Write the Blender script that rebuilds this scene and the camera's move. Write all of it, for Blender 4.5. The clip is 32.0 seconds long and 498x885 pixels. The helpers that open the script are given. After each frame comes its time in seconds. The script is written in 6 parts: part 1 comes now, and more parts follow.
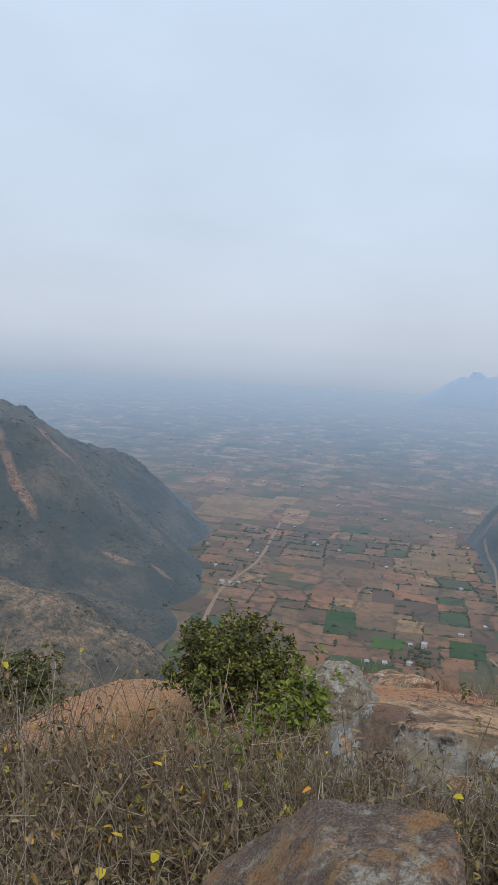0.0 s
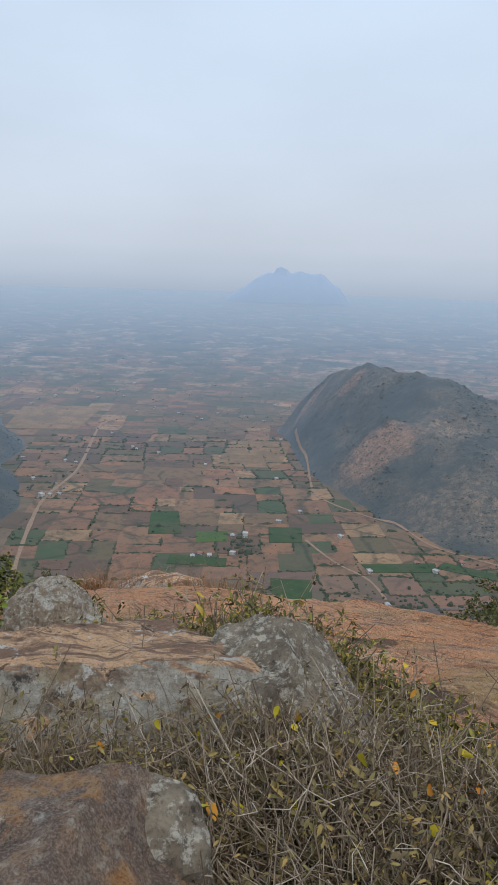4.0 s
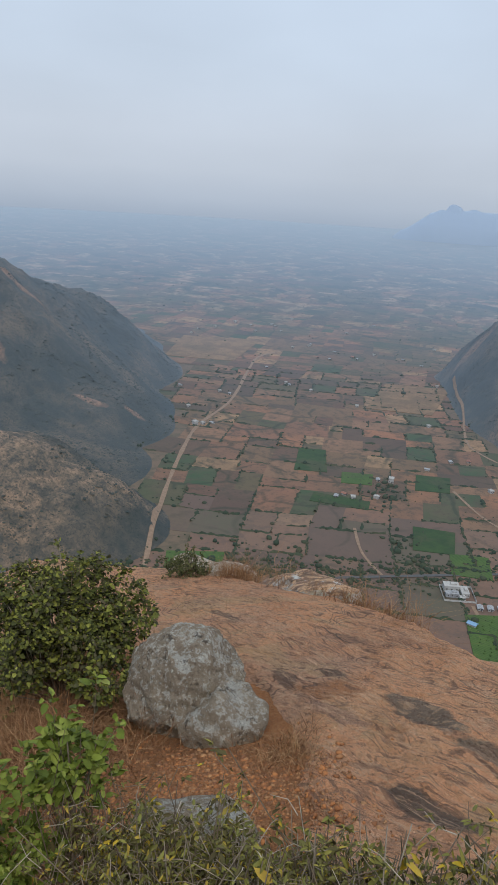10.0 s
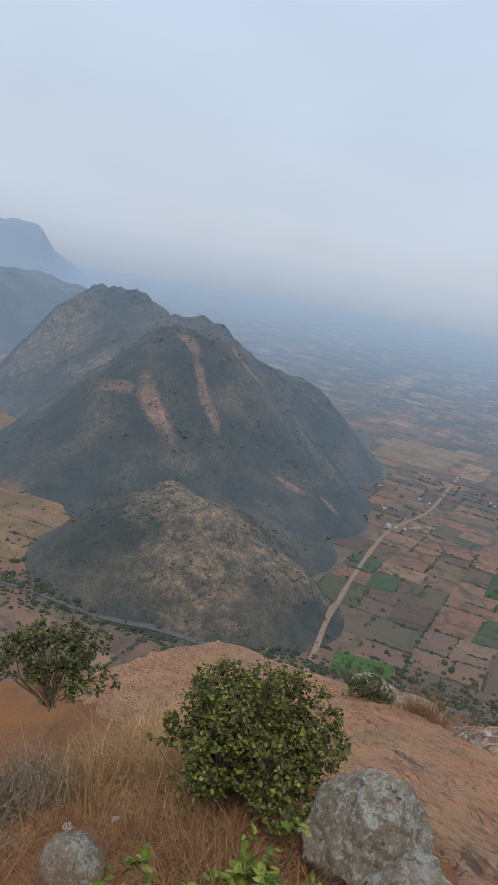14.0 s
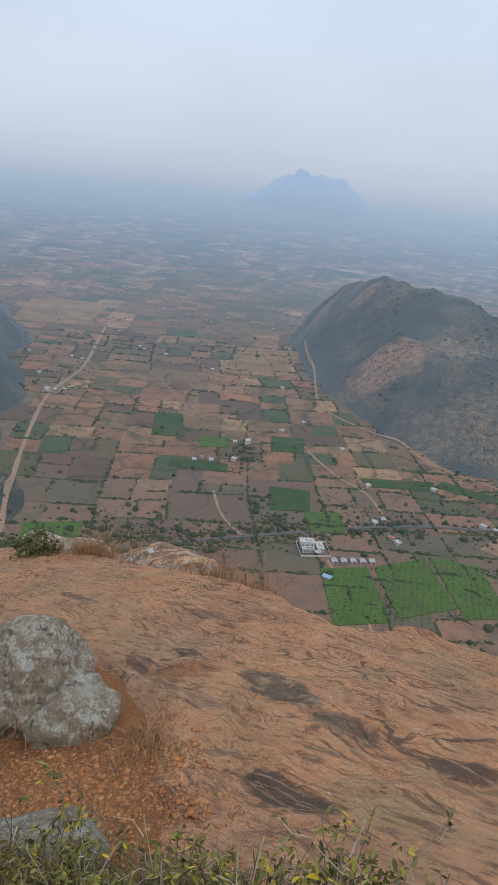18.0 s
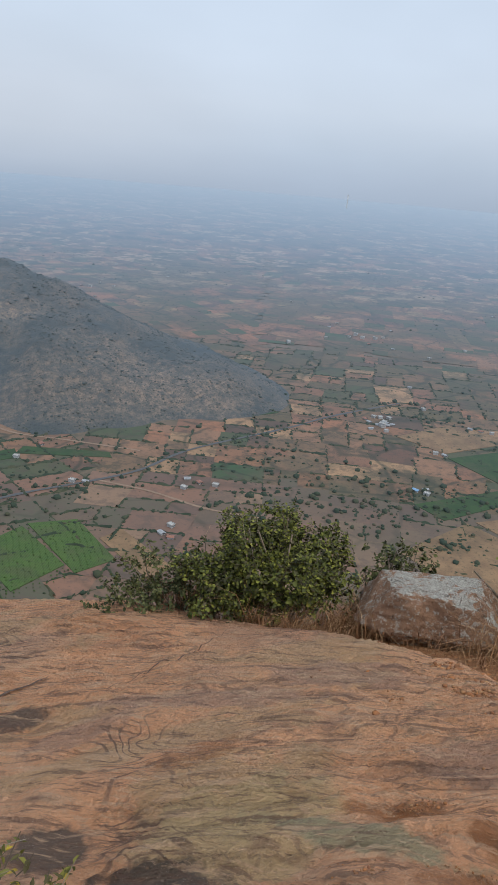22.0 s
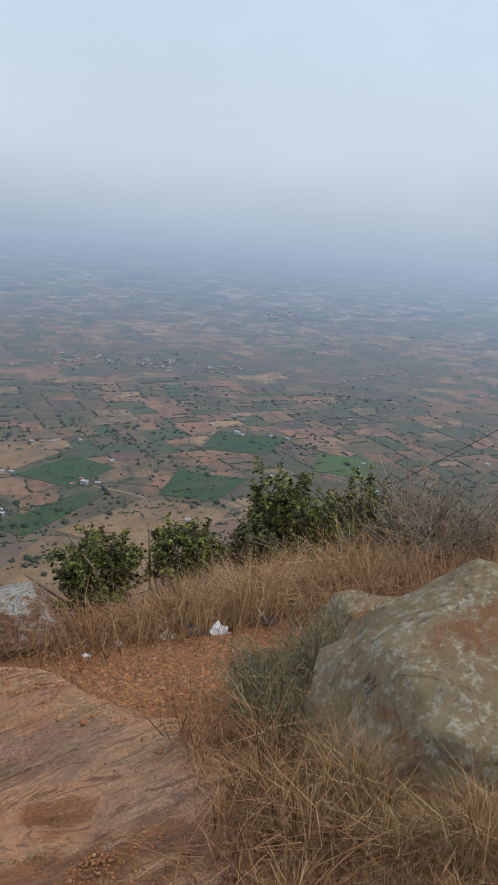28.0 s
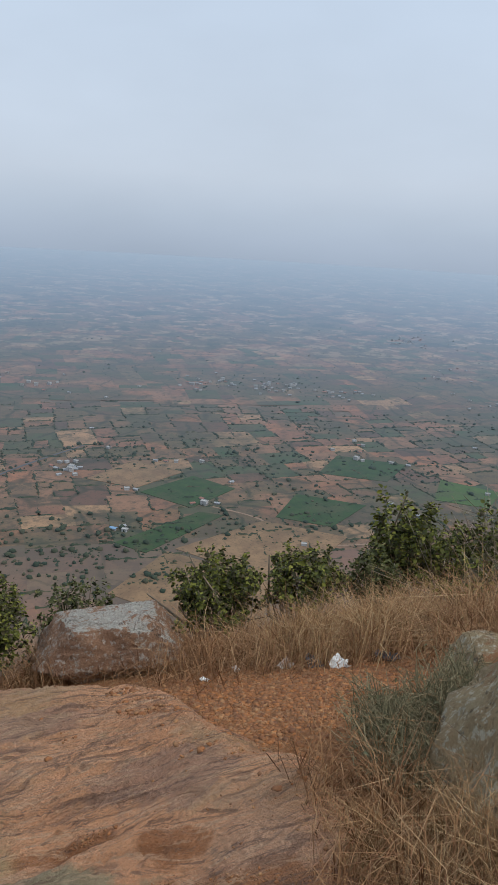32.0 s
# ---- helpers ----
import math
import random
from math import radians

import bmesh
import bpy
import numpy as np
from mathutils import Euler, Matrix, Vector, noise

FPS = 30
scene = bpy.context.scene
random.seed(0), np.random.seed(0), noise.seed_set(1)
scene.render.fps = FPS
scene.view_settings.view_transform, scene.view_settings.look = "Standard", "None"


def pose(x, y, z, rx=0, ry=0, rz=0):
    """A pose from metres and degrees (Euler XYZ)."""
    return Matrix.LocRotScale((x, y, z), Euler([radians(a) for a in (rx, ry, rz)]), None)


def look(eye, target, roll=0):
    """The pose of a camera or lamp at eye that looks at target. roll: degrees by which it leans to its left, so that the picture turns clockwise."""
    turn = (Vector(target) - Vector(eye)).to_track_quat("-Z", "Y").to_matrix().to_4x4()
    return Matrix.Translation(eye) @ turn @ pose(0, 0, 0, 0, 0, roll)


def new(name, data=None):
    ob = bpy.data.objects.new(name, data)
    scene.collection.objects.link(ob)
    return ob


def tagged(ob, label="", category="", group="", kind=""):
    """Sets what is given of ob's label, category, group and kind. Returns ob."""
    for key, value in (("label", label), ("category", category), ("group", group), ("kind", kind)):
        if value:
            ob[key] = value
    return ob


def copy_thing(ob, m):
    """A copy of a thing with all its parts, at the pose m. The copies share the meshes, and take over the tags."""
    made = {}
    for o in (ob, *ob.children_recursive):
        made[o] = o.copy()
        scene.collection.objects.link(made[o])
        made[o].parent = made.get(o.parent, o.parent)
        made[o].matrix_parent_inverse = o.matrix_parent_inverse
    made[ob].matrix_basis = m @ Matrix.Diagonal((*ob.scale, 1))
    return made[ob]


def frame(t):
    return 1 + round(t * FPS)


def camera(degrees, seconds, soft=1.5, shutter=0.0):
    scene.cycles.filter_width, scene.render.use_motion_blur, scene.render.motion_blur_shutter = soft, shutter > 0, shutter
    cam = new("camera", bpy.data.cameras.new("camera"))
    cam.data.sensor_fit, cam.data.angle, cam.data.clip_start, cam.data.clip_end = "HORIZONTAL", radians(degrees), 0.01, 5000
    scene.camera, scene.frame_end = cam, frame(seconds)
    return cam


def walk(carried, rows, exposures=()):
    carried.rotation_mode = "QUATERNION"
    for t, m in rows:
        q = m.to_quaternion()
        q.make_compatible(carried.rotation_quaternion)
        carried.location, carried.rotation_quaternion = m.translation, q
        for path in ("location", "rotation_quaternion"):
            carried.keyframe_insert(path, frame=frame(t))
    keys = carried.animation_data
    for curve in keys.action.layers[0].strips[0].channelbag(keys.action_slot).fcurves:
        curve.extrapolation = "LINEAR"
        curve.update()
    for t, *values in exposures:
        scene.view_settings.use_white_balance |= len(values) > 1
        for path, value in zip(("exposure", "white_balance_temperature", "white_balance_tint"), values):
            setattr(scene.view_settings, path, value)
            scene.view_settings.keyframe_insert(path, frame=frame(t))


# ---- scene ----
cam = camera(35.948, 32.0, soft=1.0)
PATH = [
    (0.0, pose(-0.227, -2.070, 1.490, 83.327, -3.465, 25.935)),
    (0.5, pose(-0.194, -1.983, 1.452, 82.777, -2.190, 23.528)),
    (1.0, pose(-0.147, -1.955, 1.449, 81.977, -2.004, 21.438)),
    (1.5, pose(-0.105, -1.977, 1.456, 80.465, -0.399, 17.878)),
    (2.0, pose(-0.033, -1.927, 1.448, 79.018, 0.507, 18.369)),
    (2.5, pose(0.157, -1.779, 1.466, 78.794, -0.870, 20.626)),
    (3.0, pose(0.301, -1.650, 1.451, 78.697, -1.264, 18.800)),
    (3.5, pose(0.389, -1.424, 1.425, 78.509, -1.144, 16.417)),
    (4.0, pose(0.477, -1.244, 1.404, 76.701, -1.799, 11.758)),
    (4.5, pose(0.564, -1.036, 1.381, 75.448, -2.068, 10.939)),
    (6.5, pose(0.368, -0.590, 1.587, 72.008, -3.577, 15.216)),
    (7.0, pose(0.349, -0.451, 1.570, 71.576, -2.723, 18.698)),
    (7.5, pose(0.320, -0.423, 1.579, 70.979, -1.870, 21.116)),
    (8.0, pose(0.252, -0.423, 1.582, 70.182, -1.014, 21.330)),
    (8.5, pose(0.142, -0.309, 1.561, 70.144, -1.420, 22.486)),
    (9.0, pose(0.003, 0.002, 1.552, 70.749, -1.617, 22.994)),
    (9.5, pose(-0.089, 0.102, 1.596, 71.038, -2.429, 23.433)),
    (10.0, pose(-0.188, 0.147, 1.644, 71.561, -3.290, 23.808)),
    (10.5, pose(-0.302, 0.175, 1.686, 71.542, -3.270, 26.650)),
    (11.0, pose(-0.314, 0.171, 1.712, 71.658, -4.440, 29.430)),
    (11.5, pose(-0.324, 0.177, 1.722, 72.186, -6.179, 30.054)),
    (12.0, pose(-0.379, 0.130, 1.773, 74.511, -8.215, 32.943)),
    (12.5, pose(-0.433, 0.098, 1.787, 76.080, -9.609, 37.061)),
    (13.0, pose(-0.468, 0.081, 1.795, 76.841, -9.920, 39.734)),
    (13.5, pose(-0.486, 0.061, 1.808, 77.087, -9.957, 41.764)),
    (15.5, pose(-0.333, 0.121, 1.788, 73.097, -7.151, 28.389)),
    (16.0, pose(-0.300, 0.273, 1.696, 71.213, -6.976, 22.572)),
    (16.5, pose(-0.307, 0.417, 1.612, 70.226, -6.553, 20.016)),
    (17.0, pose(-0.279, 0.422, 1.608, 70.016, -6.449, 17.850)),
    (17.5, pose(-0.243, 0.399, 1.636, 69.798, -5.661, 15.661)),
    (18.0, pose(-0.207, 0.408, 1.636, 69.684, -5.188, 13.187)),
    (18.5, pose(-0.159, 0.415, 1.630, 69.732, -4.675, 10.292)),
    (19.0, pose(-0.100, 0.392, 1.641, 69.699, -4.570, 5.879)),
    (19.5, pose(-0.043, 0.374, 1.654, 69.742, -4.665, 1.571)),
    (20.0, pose(0.007, 0.388, 1.637, 69.751, -4.356, -2.117)),
    (20.5, pose(0.068, 0.423, 1.605, 69.769, -4.447, -6.989)),
    (21.0, pose(0.119, 0.409, 1.607, 69.761, -4.439, -10.631)),
    (21.5, pose(0.172, 0.396, 1.604, 69.675, -4.611, -14.890)),
    (22.0, pose(0.250, 0.416, 1.583, 69.631, -4.506, -19.932)),
    (22.5, pose(0.262, 0.378, 1.607, 69.543, -3.971, -22.740)),
    (23.0, pose(0.284, 0.369, 1.602, 69.458, -3.875, -25.129)),
    (23.5, pose(0.318, 0.340, 1.611, 69.594, -3.978, -28.505)),
    (24.0, pose(0.356, 0.315, 1.609, 69.831, -4.208, -32.005)),
    (24.5, pose(0.386, 0.271, 1.610, 70.066, -4.764, -37.314)),
    (25.0, pose(0.413, 0.236, 1.598, 70.362, -5.756, -43.808)),
    (25.5, pose(0.408, 0.202, 1.606, 70.514, -5.626, -47.141)),
    (26.0, pose(0.416, 0.164, 1.615, 70.729, -4.829, -49.882)),
    (26.5, pose(0.445, 0.164, 1.593, 71.094, -4.031, -52.665)),
    (28.5, pose(0.399, 0.171, 1.590, 73.599, -4.040, -53.319)),
    (29.0, pose(0.391, 0.184, 1.585, 73.929, -4.156, -52.576)),
    (29.5, pose(0.379, 0.193, 1.578, 73.900, -4.300, -51.902)),
    (30.0, pose(0.392, 0.206, 1.576, 73.875, -4.049, -50.496)),
    (30.5, pose(0.417, 0.219, 1.579, 74.106, -4.140, -49.650)),
    (31.0, pose(0.431, 0.222, 1.580, 74.246, -3.622, -47.836)),
    (31.5, pose(0.443, 0.237, 1.573, 74.260, -3.341, -46.188)),
    (32.0, pose(0.447, 0.239, 1.577, 74.356, -3.233, -44.538)),
]
walk(cam, PATH, exposures=((0.0, 0.0), (4.0, 0.05), (7.0, 0.12), (8.0, 0.16), (9.0, -0.02), (10.0, -0.06), (13.0, -0.07), (16.0, 0.03), (18.0, 0.09), (19.0, 0.08), (20.0, 0.02), (23.0, 0.08), (24.0, 0.07), (30.0, -0.02), (32.0, -0.05)))

# ---- sky and light ----
SUN_ELEV, SUN_AZ = radians(52), radians(150)
world = bpy.data.worlds.new("sky")
scene.world = world
world.use_nodes = True
wn, wl = world.node_tree.nodes, world.node_tree.links
wn.clear()
w_out = wn.new("ShaderNodeOutputWorld")
w_bg = wn.new("ShaderNodeBackground")
w_sky = wn.new("ShaderNodeTexSky")
w_sky.sky_type, w_sky.sun_disc = "NISHITA", False
w_sky.sun_elevation, w_sky.sun_rotation = SUN_ELEV, SUN_AZ
w_sky.dust_density, w_sky.air_density, w_sky.altitude = 6.0, 1.2, 900
w_tint = wn.new("ShaderNodeMix")
w_tint.data_type, w_tint.blend_type = "RGBA", "MULTIPLY"
w_tint.inputs[0].default_value = 1.0
w_tint.inputs[7].default_value = (0.1, 0.1, 0.1, 1)
w_co = wn.new("ShaderNodeTexCoord")
w_sep = wn.new("ShaderNodeSeparateXYZ")
w_map = wn.new("ShaderNodeMapRange")
w_map.inputs[1].default_value, w_map.inputs[2].default_value = -0.2, 1.0
w_ramp = wn.new("ShaderNodeValToRGB")   # overcast veil, from the haze at the horizon to the zenith
els = w_ramp.color_ramp.elements
SKY = [(-0.12, (0.29, 0.37, 0.49)), (-0.05, (0.383, 0.465, 0.588)), (-0.038, (0.393, 0.475, 0.598)), (-0.016, (0.445, 0.53, 0.657)), (0.012, (0.505, 0.595, 0.72)), (0.06, (0.59, 0.675, 0.795)),
       (0.14, (0.612, 0.71, 0.845)), (0.26, (0.62, 0.737, 0.895)), (0.42, (0.645, 0.78, 0.95)), (1.0, (0.72, 0.85, 0.99))]
while len(els) < len(SKY):
    els.new(0.5)
for e, (h, c) in zip(els, SKY):
    e.position, e.color = (h + 0.2) / 1.2, (*c, 1)
w_noise = wn.new("ShaderNodeTexNoise")
w_noise.inputs["Scale"].default_value, w_noise.inputs["Detail"].default_value = 2.2, 4
w_squash = wn.new("ShaderNodeMapping")
w_squash.inputs["Scale"].default_value = (1, 1, 2.4)
w_cl = wn.new("ShaderNodeMapRange")
w_cl.inputs[1].default_value, w_cl.inputs[2].default_value, w_cl.inputs[3].default_value, w_cl.inputs[4].default_value = 0.3, 0.7, 0.94, 1.07
w_mul = wn.new("ShaderNodeMix")
w_mul.data_type, w_mul.blend_type = "RGBA", "MULTIPLY"
w_mul.inputs[0].default_value = 1.0
w_mix = wn.new("ShaderNodeMix")
w_mix.data_type = "RGBA"
w_mix.inputs[0].default_value = 0.94
for a, b in ((w_sky.outputs[0], w_tint.inputs[6]), (w_co.outputs["Generated"], w_sep.inputs[0]), (w_sep.outputs[2], w_map.inputs[0]),
             (w_map.outputs[0], w_ramp.inputs[0]), (w_co.outputs["Generated"], w_squash.inputs[0]), (w_squash.outputs[0], w_noise.inputs["Vector"]),
             (w_noise.outputs[0], w_cl.inputs[0]), (w_ramp.outputs[0], w_mul.inputs[6]), (w_cl.outputs[0], w_mul.inputs[7]),
             (w_tint.outputs[2], w_mix.inputs[6]), (w_mul.outputs[2], w_mix.inputs[7]), (w_mix.outputs[2], w_bg.inputs[0]), (w_bg.outputs[0], w_out.inputs[0])):
    wl.new(a, b)
w_pale = wn.new("ShaderNodeValToRGB")   # the haze is thinner and paler over the far end of the valley
PALE = [(-0.12, (0.29, 0.37, 0.49)), (-0.05, (0.395, 0.475, 0.596)), (-0.038, (0.408, 0.488, 0.607)), (-0.018, (0.49, 0.565, 0.678)), (0.015, (0.575, 0.645, 0.75)), (0.06, (0.61, 0.683, 0.795)),
        (0.14, (0.612, 0.71, 0.845)), (0.26, (0.62, 0.737, 0.895)), (0.42, (0.645, 0.78, 0.95)), (1.0, (0.72, 0.85, 0.99))]
while len(w_pale.color_ramp.elements) < len(PALE):
    w_pale.color_ramp.elements.new(0.5)
for e, (h, c) in zip(w_pale.color_ramp.elements, PALE):
    e.position, e.color = (h + 0.2) / 1.2, (*c, 1)
w_dot = wn.new("ShaderNodeVectorMath")
w_dot.operation = "DOT_PRODUCT"
w_dot.inputs[1].default_value = (math.sin(radians(-22)), math.cos(radians(-22)), 0)
w_lobe = wn.new("ShaderNodeMapRange")
w_lobe.interpolation_type = "SMOOTHSTEP"
w_lobe.inputs[1].default_value, w_lobe.inputs[2].default_value = math.cos(radians(48)), math.cos(radians(24))
w_veil = wn.new("ShaderNodeMix")
w_veil.data_type = "RGBA"
for a, b in ((w_map.outputs[0], w_pale.inputs[0]), (w_co.outputs["Generated"], w_dot.inputs[0]), (w_dot.outputs["Value"], w_lobe.inputs[0]), (w_lobe.outputs[0], w_veil.inputs[0]),
             (w_ramp.outputs[0], w_veil.inputs[6]), (w_pale.outputs[0], w_veil.inputs[7]), (w_veil.outputs[2], w_mul.inputs[6])):
    wl.new(a, b)
w_bg.inputs[1].default_value = 1.0
sun_data = bpy.data.lights.new("sun", "SUN")
sun_data.energy, sun_data.angle, sun_data.color = 1.5, radians(25), (1.0, 0.95, 0.88)
sun = new("sun", sun_data)
sun.matrix_world = look((math.sin(SUN_AZ) * 30 * math.cos(SUN_ELEV), math.cos(SUN_AZ) * 30 * math.cos(SUN_ELEV), 30 * math.sin(SUN_ELEV)), (0, 0, 0))


# ---- materials ----
# stains on the dome: place, half sizes, turn, strength, kind
DOME_PATCHES = ((-0.46, 3.20, 0.30, 0.12, -0.45, 0.95, "umber"), (0.36, 3.64, 0.24, 0.08, -0.05, 0.9, "umber"), (0.44, 2.50, 0.16, 0.15, 0.3, 0.9, "umber"), (-0.66, 4.42, 0.46, 0.12, -0.9, 0.85, "olive"), (-0.22, 3.88, 0.26, 0.09, -0.75, 0.75, "olive"),
                (-1.43, 4.98, 0.16, 0.06, -0.5, 0.8, "umber"), (-1.72, 4.74, 0.20, 0.07, -0.9, 0.7, "umber"), (-3.0, 6.5, 0.35, 0.07, -0.7, 0.7, "umber"), (-1.14, 4.15, 0.26, 0.10, -0.6, 0.6, "mauve"), (-1.35, 4.6, 0.25, 0.18, 0.2, 0.6, "rust"),
                (0.09, 3.15, 0.25, 0.14, 0.2, 0.6, "ochre"), (1.05, 2.25, 0.42, 0.26, 0.2, 0.75, "ochre"), (1.38, 2.06, 0.36, 0.07, -0.75, 0.9, "moss"), (1.05, 2.5, 0.3, 0.3, 0.0, 0.5, "ochre"), (0.72, 2.12, 0.26, 0.13, -0.4, 0.95, "umber"), (1.56, 2.17, 0.12, 0.05, -0.5, 0.7, "rust"),
                (1.82, 1.84, 0.13, 0.09, -0.6, 0.85, "rust"), (1.66, 2.11, 0.12, 0.06, -0.6, 0.7, "rust"), (1.62, 1.62, 0.25, 0.13, -0.6, 0.8, "rust"), (1.09, 2.81, 0.20, 0.10, 0.1, 0.6, "rust"), (0.70, 3.3, 0.34, 0.12, 0.4, 0.5, "mauve"), (2.0, 3.3, 0.45, 0.22, -0.6, 0.6, "mauve"), (1.3, 3.3, 0.6, 0.10, -0.5, 0.6, "mauve"), (1.75, 1.42, 0.32, 0.16, -0.5, 0.8, "rust"), (2.1, 2.2, 0.3, 0.25, -0.8, 0.6, "mauve"))
BARE_PATCHES = ((-490, 545, 85, 48, 0.1, 1.0), (-400, 575, 60, 30, 0.7, 1.0), (-430, 488, 55, 40, 0.3, 0.9), (-1198, 862, 90, 60, 0.6, 0.75), (-1039, 847, 60, 40, 0.4, 0.7), (-600, 640, 50, 30, 0.5, 0.5),
                (65, 1115, 55, 36, 0.2, 0.8), (115, 970, 120, 60, 0.2, 0.5), (170, 925, 100, 40, 0.1, 0.5), (250, 960, 80, 50, 0.0, 0.5), (310, 945, 90, 60, 0.0, 0.6), (210, 1030, 80, 40, -0.4, 0.6), (-45, 1290, 50, 40, 0.0, 0.4))
SCARS = ((-727, 701, 45, 13, -0.15, 1.0), (-700, 768, 44, 10, -0.26, 1.0), (-769, 789, 22, 14, 0.0, 0.9), (-742, 893, 44, 12, 0.23, 0.95), (-570, 815, 22, 7, 0.3, 0.9), (-524, 849, 14, 8, 0.3, 0.8), (-790, 688, 34, 8, 0.2, 0.7),
         (-25, 1103, 58, 40, 0.0, 1.0), (-90, 1321, 26, 20, 0.0, 0.8), (-161, 1403, 34, 14, 0.3, 0.7))


class Mat:
    """A small builder of node materials."""

    def __init__(self, name, rough=0.9, spec=0.3):
        self.m = bpy.data.materials.new(name)
        self.m.use_nodes = True
        self.n, self.l = self.m.node_tree.nodes, self.m.node_tree.links
        self.b = self.n["Principled BSDF"]
        self.out = self.n["Material Output"]
        self.b.inputs["Roughness"].default_value = rough
        self.b.inputs["Specular IOR Level"].default_value = spec
        self.where = self.n.new("ShaderNodeNewGeometry").outputs["Position"]

    def put(self, node, key, value):
        sock = node.inputs[key]
        if isinstance(value, bpy.types.NodeSocket):
            self.l.new(value, sock)
        elif isinstance(value, (tuple, list)) and len(value) == 3 and sock.type == "RGBA":
            sock.default_value = (*value, 1)
        else:
            sock.default_value = value

    def scaled(self, scale, turn=(0, 0, 0)):
        mp = self.n.new("ShaderNodeMapping")
        mp.inputs["Scale"].default_value, mp.inputs["Rotation"].default_value = scale, turn
        self.l.new(self.where, mp.inputs[0])
        return mp.outputs[0]

    def noise(self, scale, detail=4, rough=0.55, vec=None, warp=0.0):
        t = self.n.new("ShaderNodeTexNoise")
        for k, v in (("Scale", scale), ("Detail", detail), ("Roughness", rough), ("Distortion", warp)):
            t.inputs[k].default_value = v
        self.l.new(vec or self.where, t.inputs["Vector"])
        return t.outputs[0]

    def voronoi(self, scale, feature="F1", vec=None, out=0):
        t = self.n.new("ShaderNodeTexVoronoi")
        t.feature = feature
        t.inputs["Scale"].default_value = scale
        self.l.new(vec or self.where, t.inputs["Vector"])
        return t.outputs[out]

    def wave(self, scale, warp, detail=3, dscale=1.0, vec=None, axis="X"):
        t = self.n.new("ShaderNodeTexWave")
        t.bands_direction = axis
        for k, v in (("Scale", scale), ("Distortion", warp), ("Detail", detail), ("Detail Scale", dscale)):
            t.inputs[k].default_value = v
        self.l.new(vec or self.where, t.inputs["Vector"])
        return t.outputs["Fac"]

    def ramp(self, fac, stops, mode="LINEAR"):
        r = self.n.new("ShaderNodeValToRGB")
        r.color_ramp.interpolation = mode
        e = r.color_ramp.elements
        while len(e) < len(stops):
            e.new(0.5)
        for one, (p, c) in zip(e, stops):
            one.position, one.color = p, (*c, 1) if isinstance(c, tuple) else (c, c, c, 1)
        self.l.new(fac, r.inputs[0])
        return r.outputs[0]

    def span(self, fac, a, b, c=0.0, d=1.0):
        r = self.n.new("ShaderNodeMapRange")
        for k, v in zip((1, 2, 3, 4), (a, b, c, d)):
            r.inputs[k].default_value = v
        self.l.new(fac, r.inputs[0])
        return r.outputs[0]

    def mix(self, fac, a, b, mode="MIX"):
        x = self.n.new("ShaderNodeMix")
        x.data_type, x.blend_type = "RGBA", mode
        self.put(x, 0, fac)
        self.put(x, 6, a)
        self.put(x, 7, b)
        return x.outputs[2]

    def math(self, op, a, b=0.0):
        x = self.n.new("ShaderNodeMath")
        x.operation = op
        self.put(x, 0, a)
        self.put(x, 1, b)
        return x.outputs[0]

    def random(self, island=False):
        if island:
            return self.n.new("ShaderNodeNewGeometry").outputs["Random Per Island"]
        return self.n.new("ShaderNodeObjectInfo").outputs["Random"]

    def bump(self, height, strength=0.5, distance=0.02, chain=None):
        b = self.n.new("ShaderNodeBump")
        b.inputs["Strength"].default_value, b.inputs["Distance"].default_value = strength, distance
        self.l.new(height, b.inputs["Height"])
        if chain:
            self.l.new(chain, b.inputs["Normal"])
        self.l.new(b.outputs[0], self.b.inputs["Normal"])
        return b.outputs[0]

    def axis_z(self):
        sep = self.n.new("ShaderNodeSeparateXYZ")
        self.l.new(self.where, sep.inputs[0])
        return sep.outputs[2]

    def patch(self, cx, cy, a, b, turn, soft=0.35, wild=0.9, grain=4.0):
        """A mask of 1 inside an uneven oval on the ground."""
        mp = self.n.new("ShaderNodeMapping")
        mp.vector_type = "TEXTURE"
        mp.inputs["Location"].default_value, mp.inputs["Rotation"].default_value, mp.inputs["Scale"].default_value = (cx, cy, 0), (0, 0, turn), (a, b, 1e6)
        self.l.new(self.where, mp.inputs[0])
        ln = self.n.new("ShaderNodeVectorMath")
        ln.operation = "LENGTH"
        self.l.new(mp.outputs[0], ln.inputs[0])
        v = self.math("ADD", ln.outputs["Value"], self.math("MULTIPLY", self.math("SUBTRACT", self.noise(grain, 7, 0.65), 0.5), wild * 2))
        return self.span(v, 1.0 - soft, 1.0 + soft * 0.4, 1.0, 0.0)

    def folded(self, amount, scale, stretch, turn):
        """Places pushed about by noise and then stretched, for folded bands."""
        t = self.n.new("ShaderNodeTexNoise")
        t.inputs["Scale"].default_value, t.inputs["Detail"].default_value = scale, 2.0
        self.l.new(self.where, t.inputs["Vector"])
        half = self.n.new("ShaderNodeVectorMath")
        half.operation = "MULTIPLY_ADD"
        half.inputs[1].default_value, half.inputs[2].default_value = (amount,) * 3, (-amount / 2,) * 3
        self.l.new(t.outputs["Color"], half.inputs[0])
        add = self.n.new("ShaderNodeVectorMath")
        self.l.new(half.outputs[0], add.inputs[0])
        self.l.new(self.where, add.inputs[1])
        mp = self.n.new("ShaderNodeMapping")
        mp.vector_type = "TEXTURE"
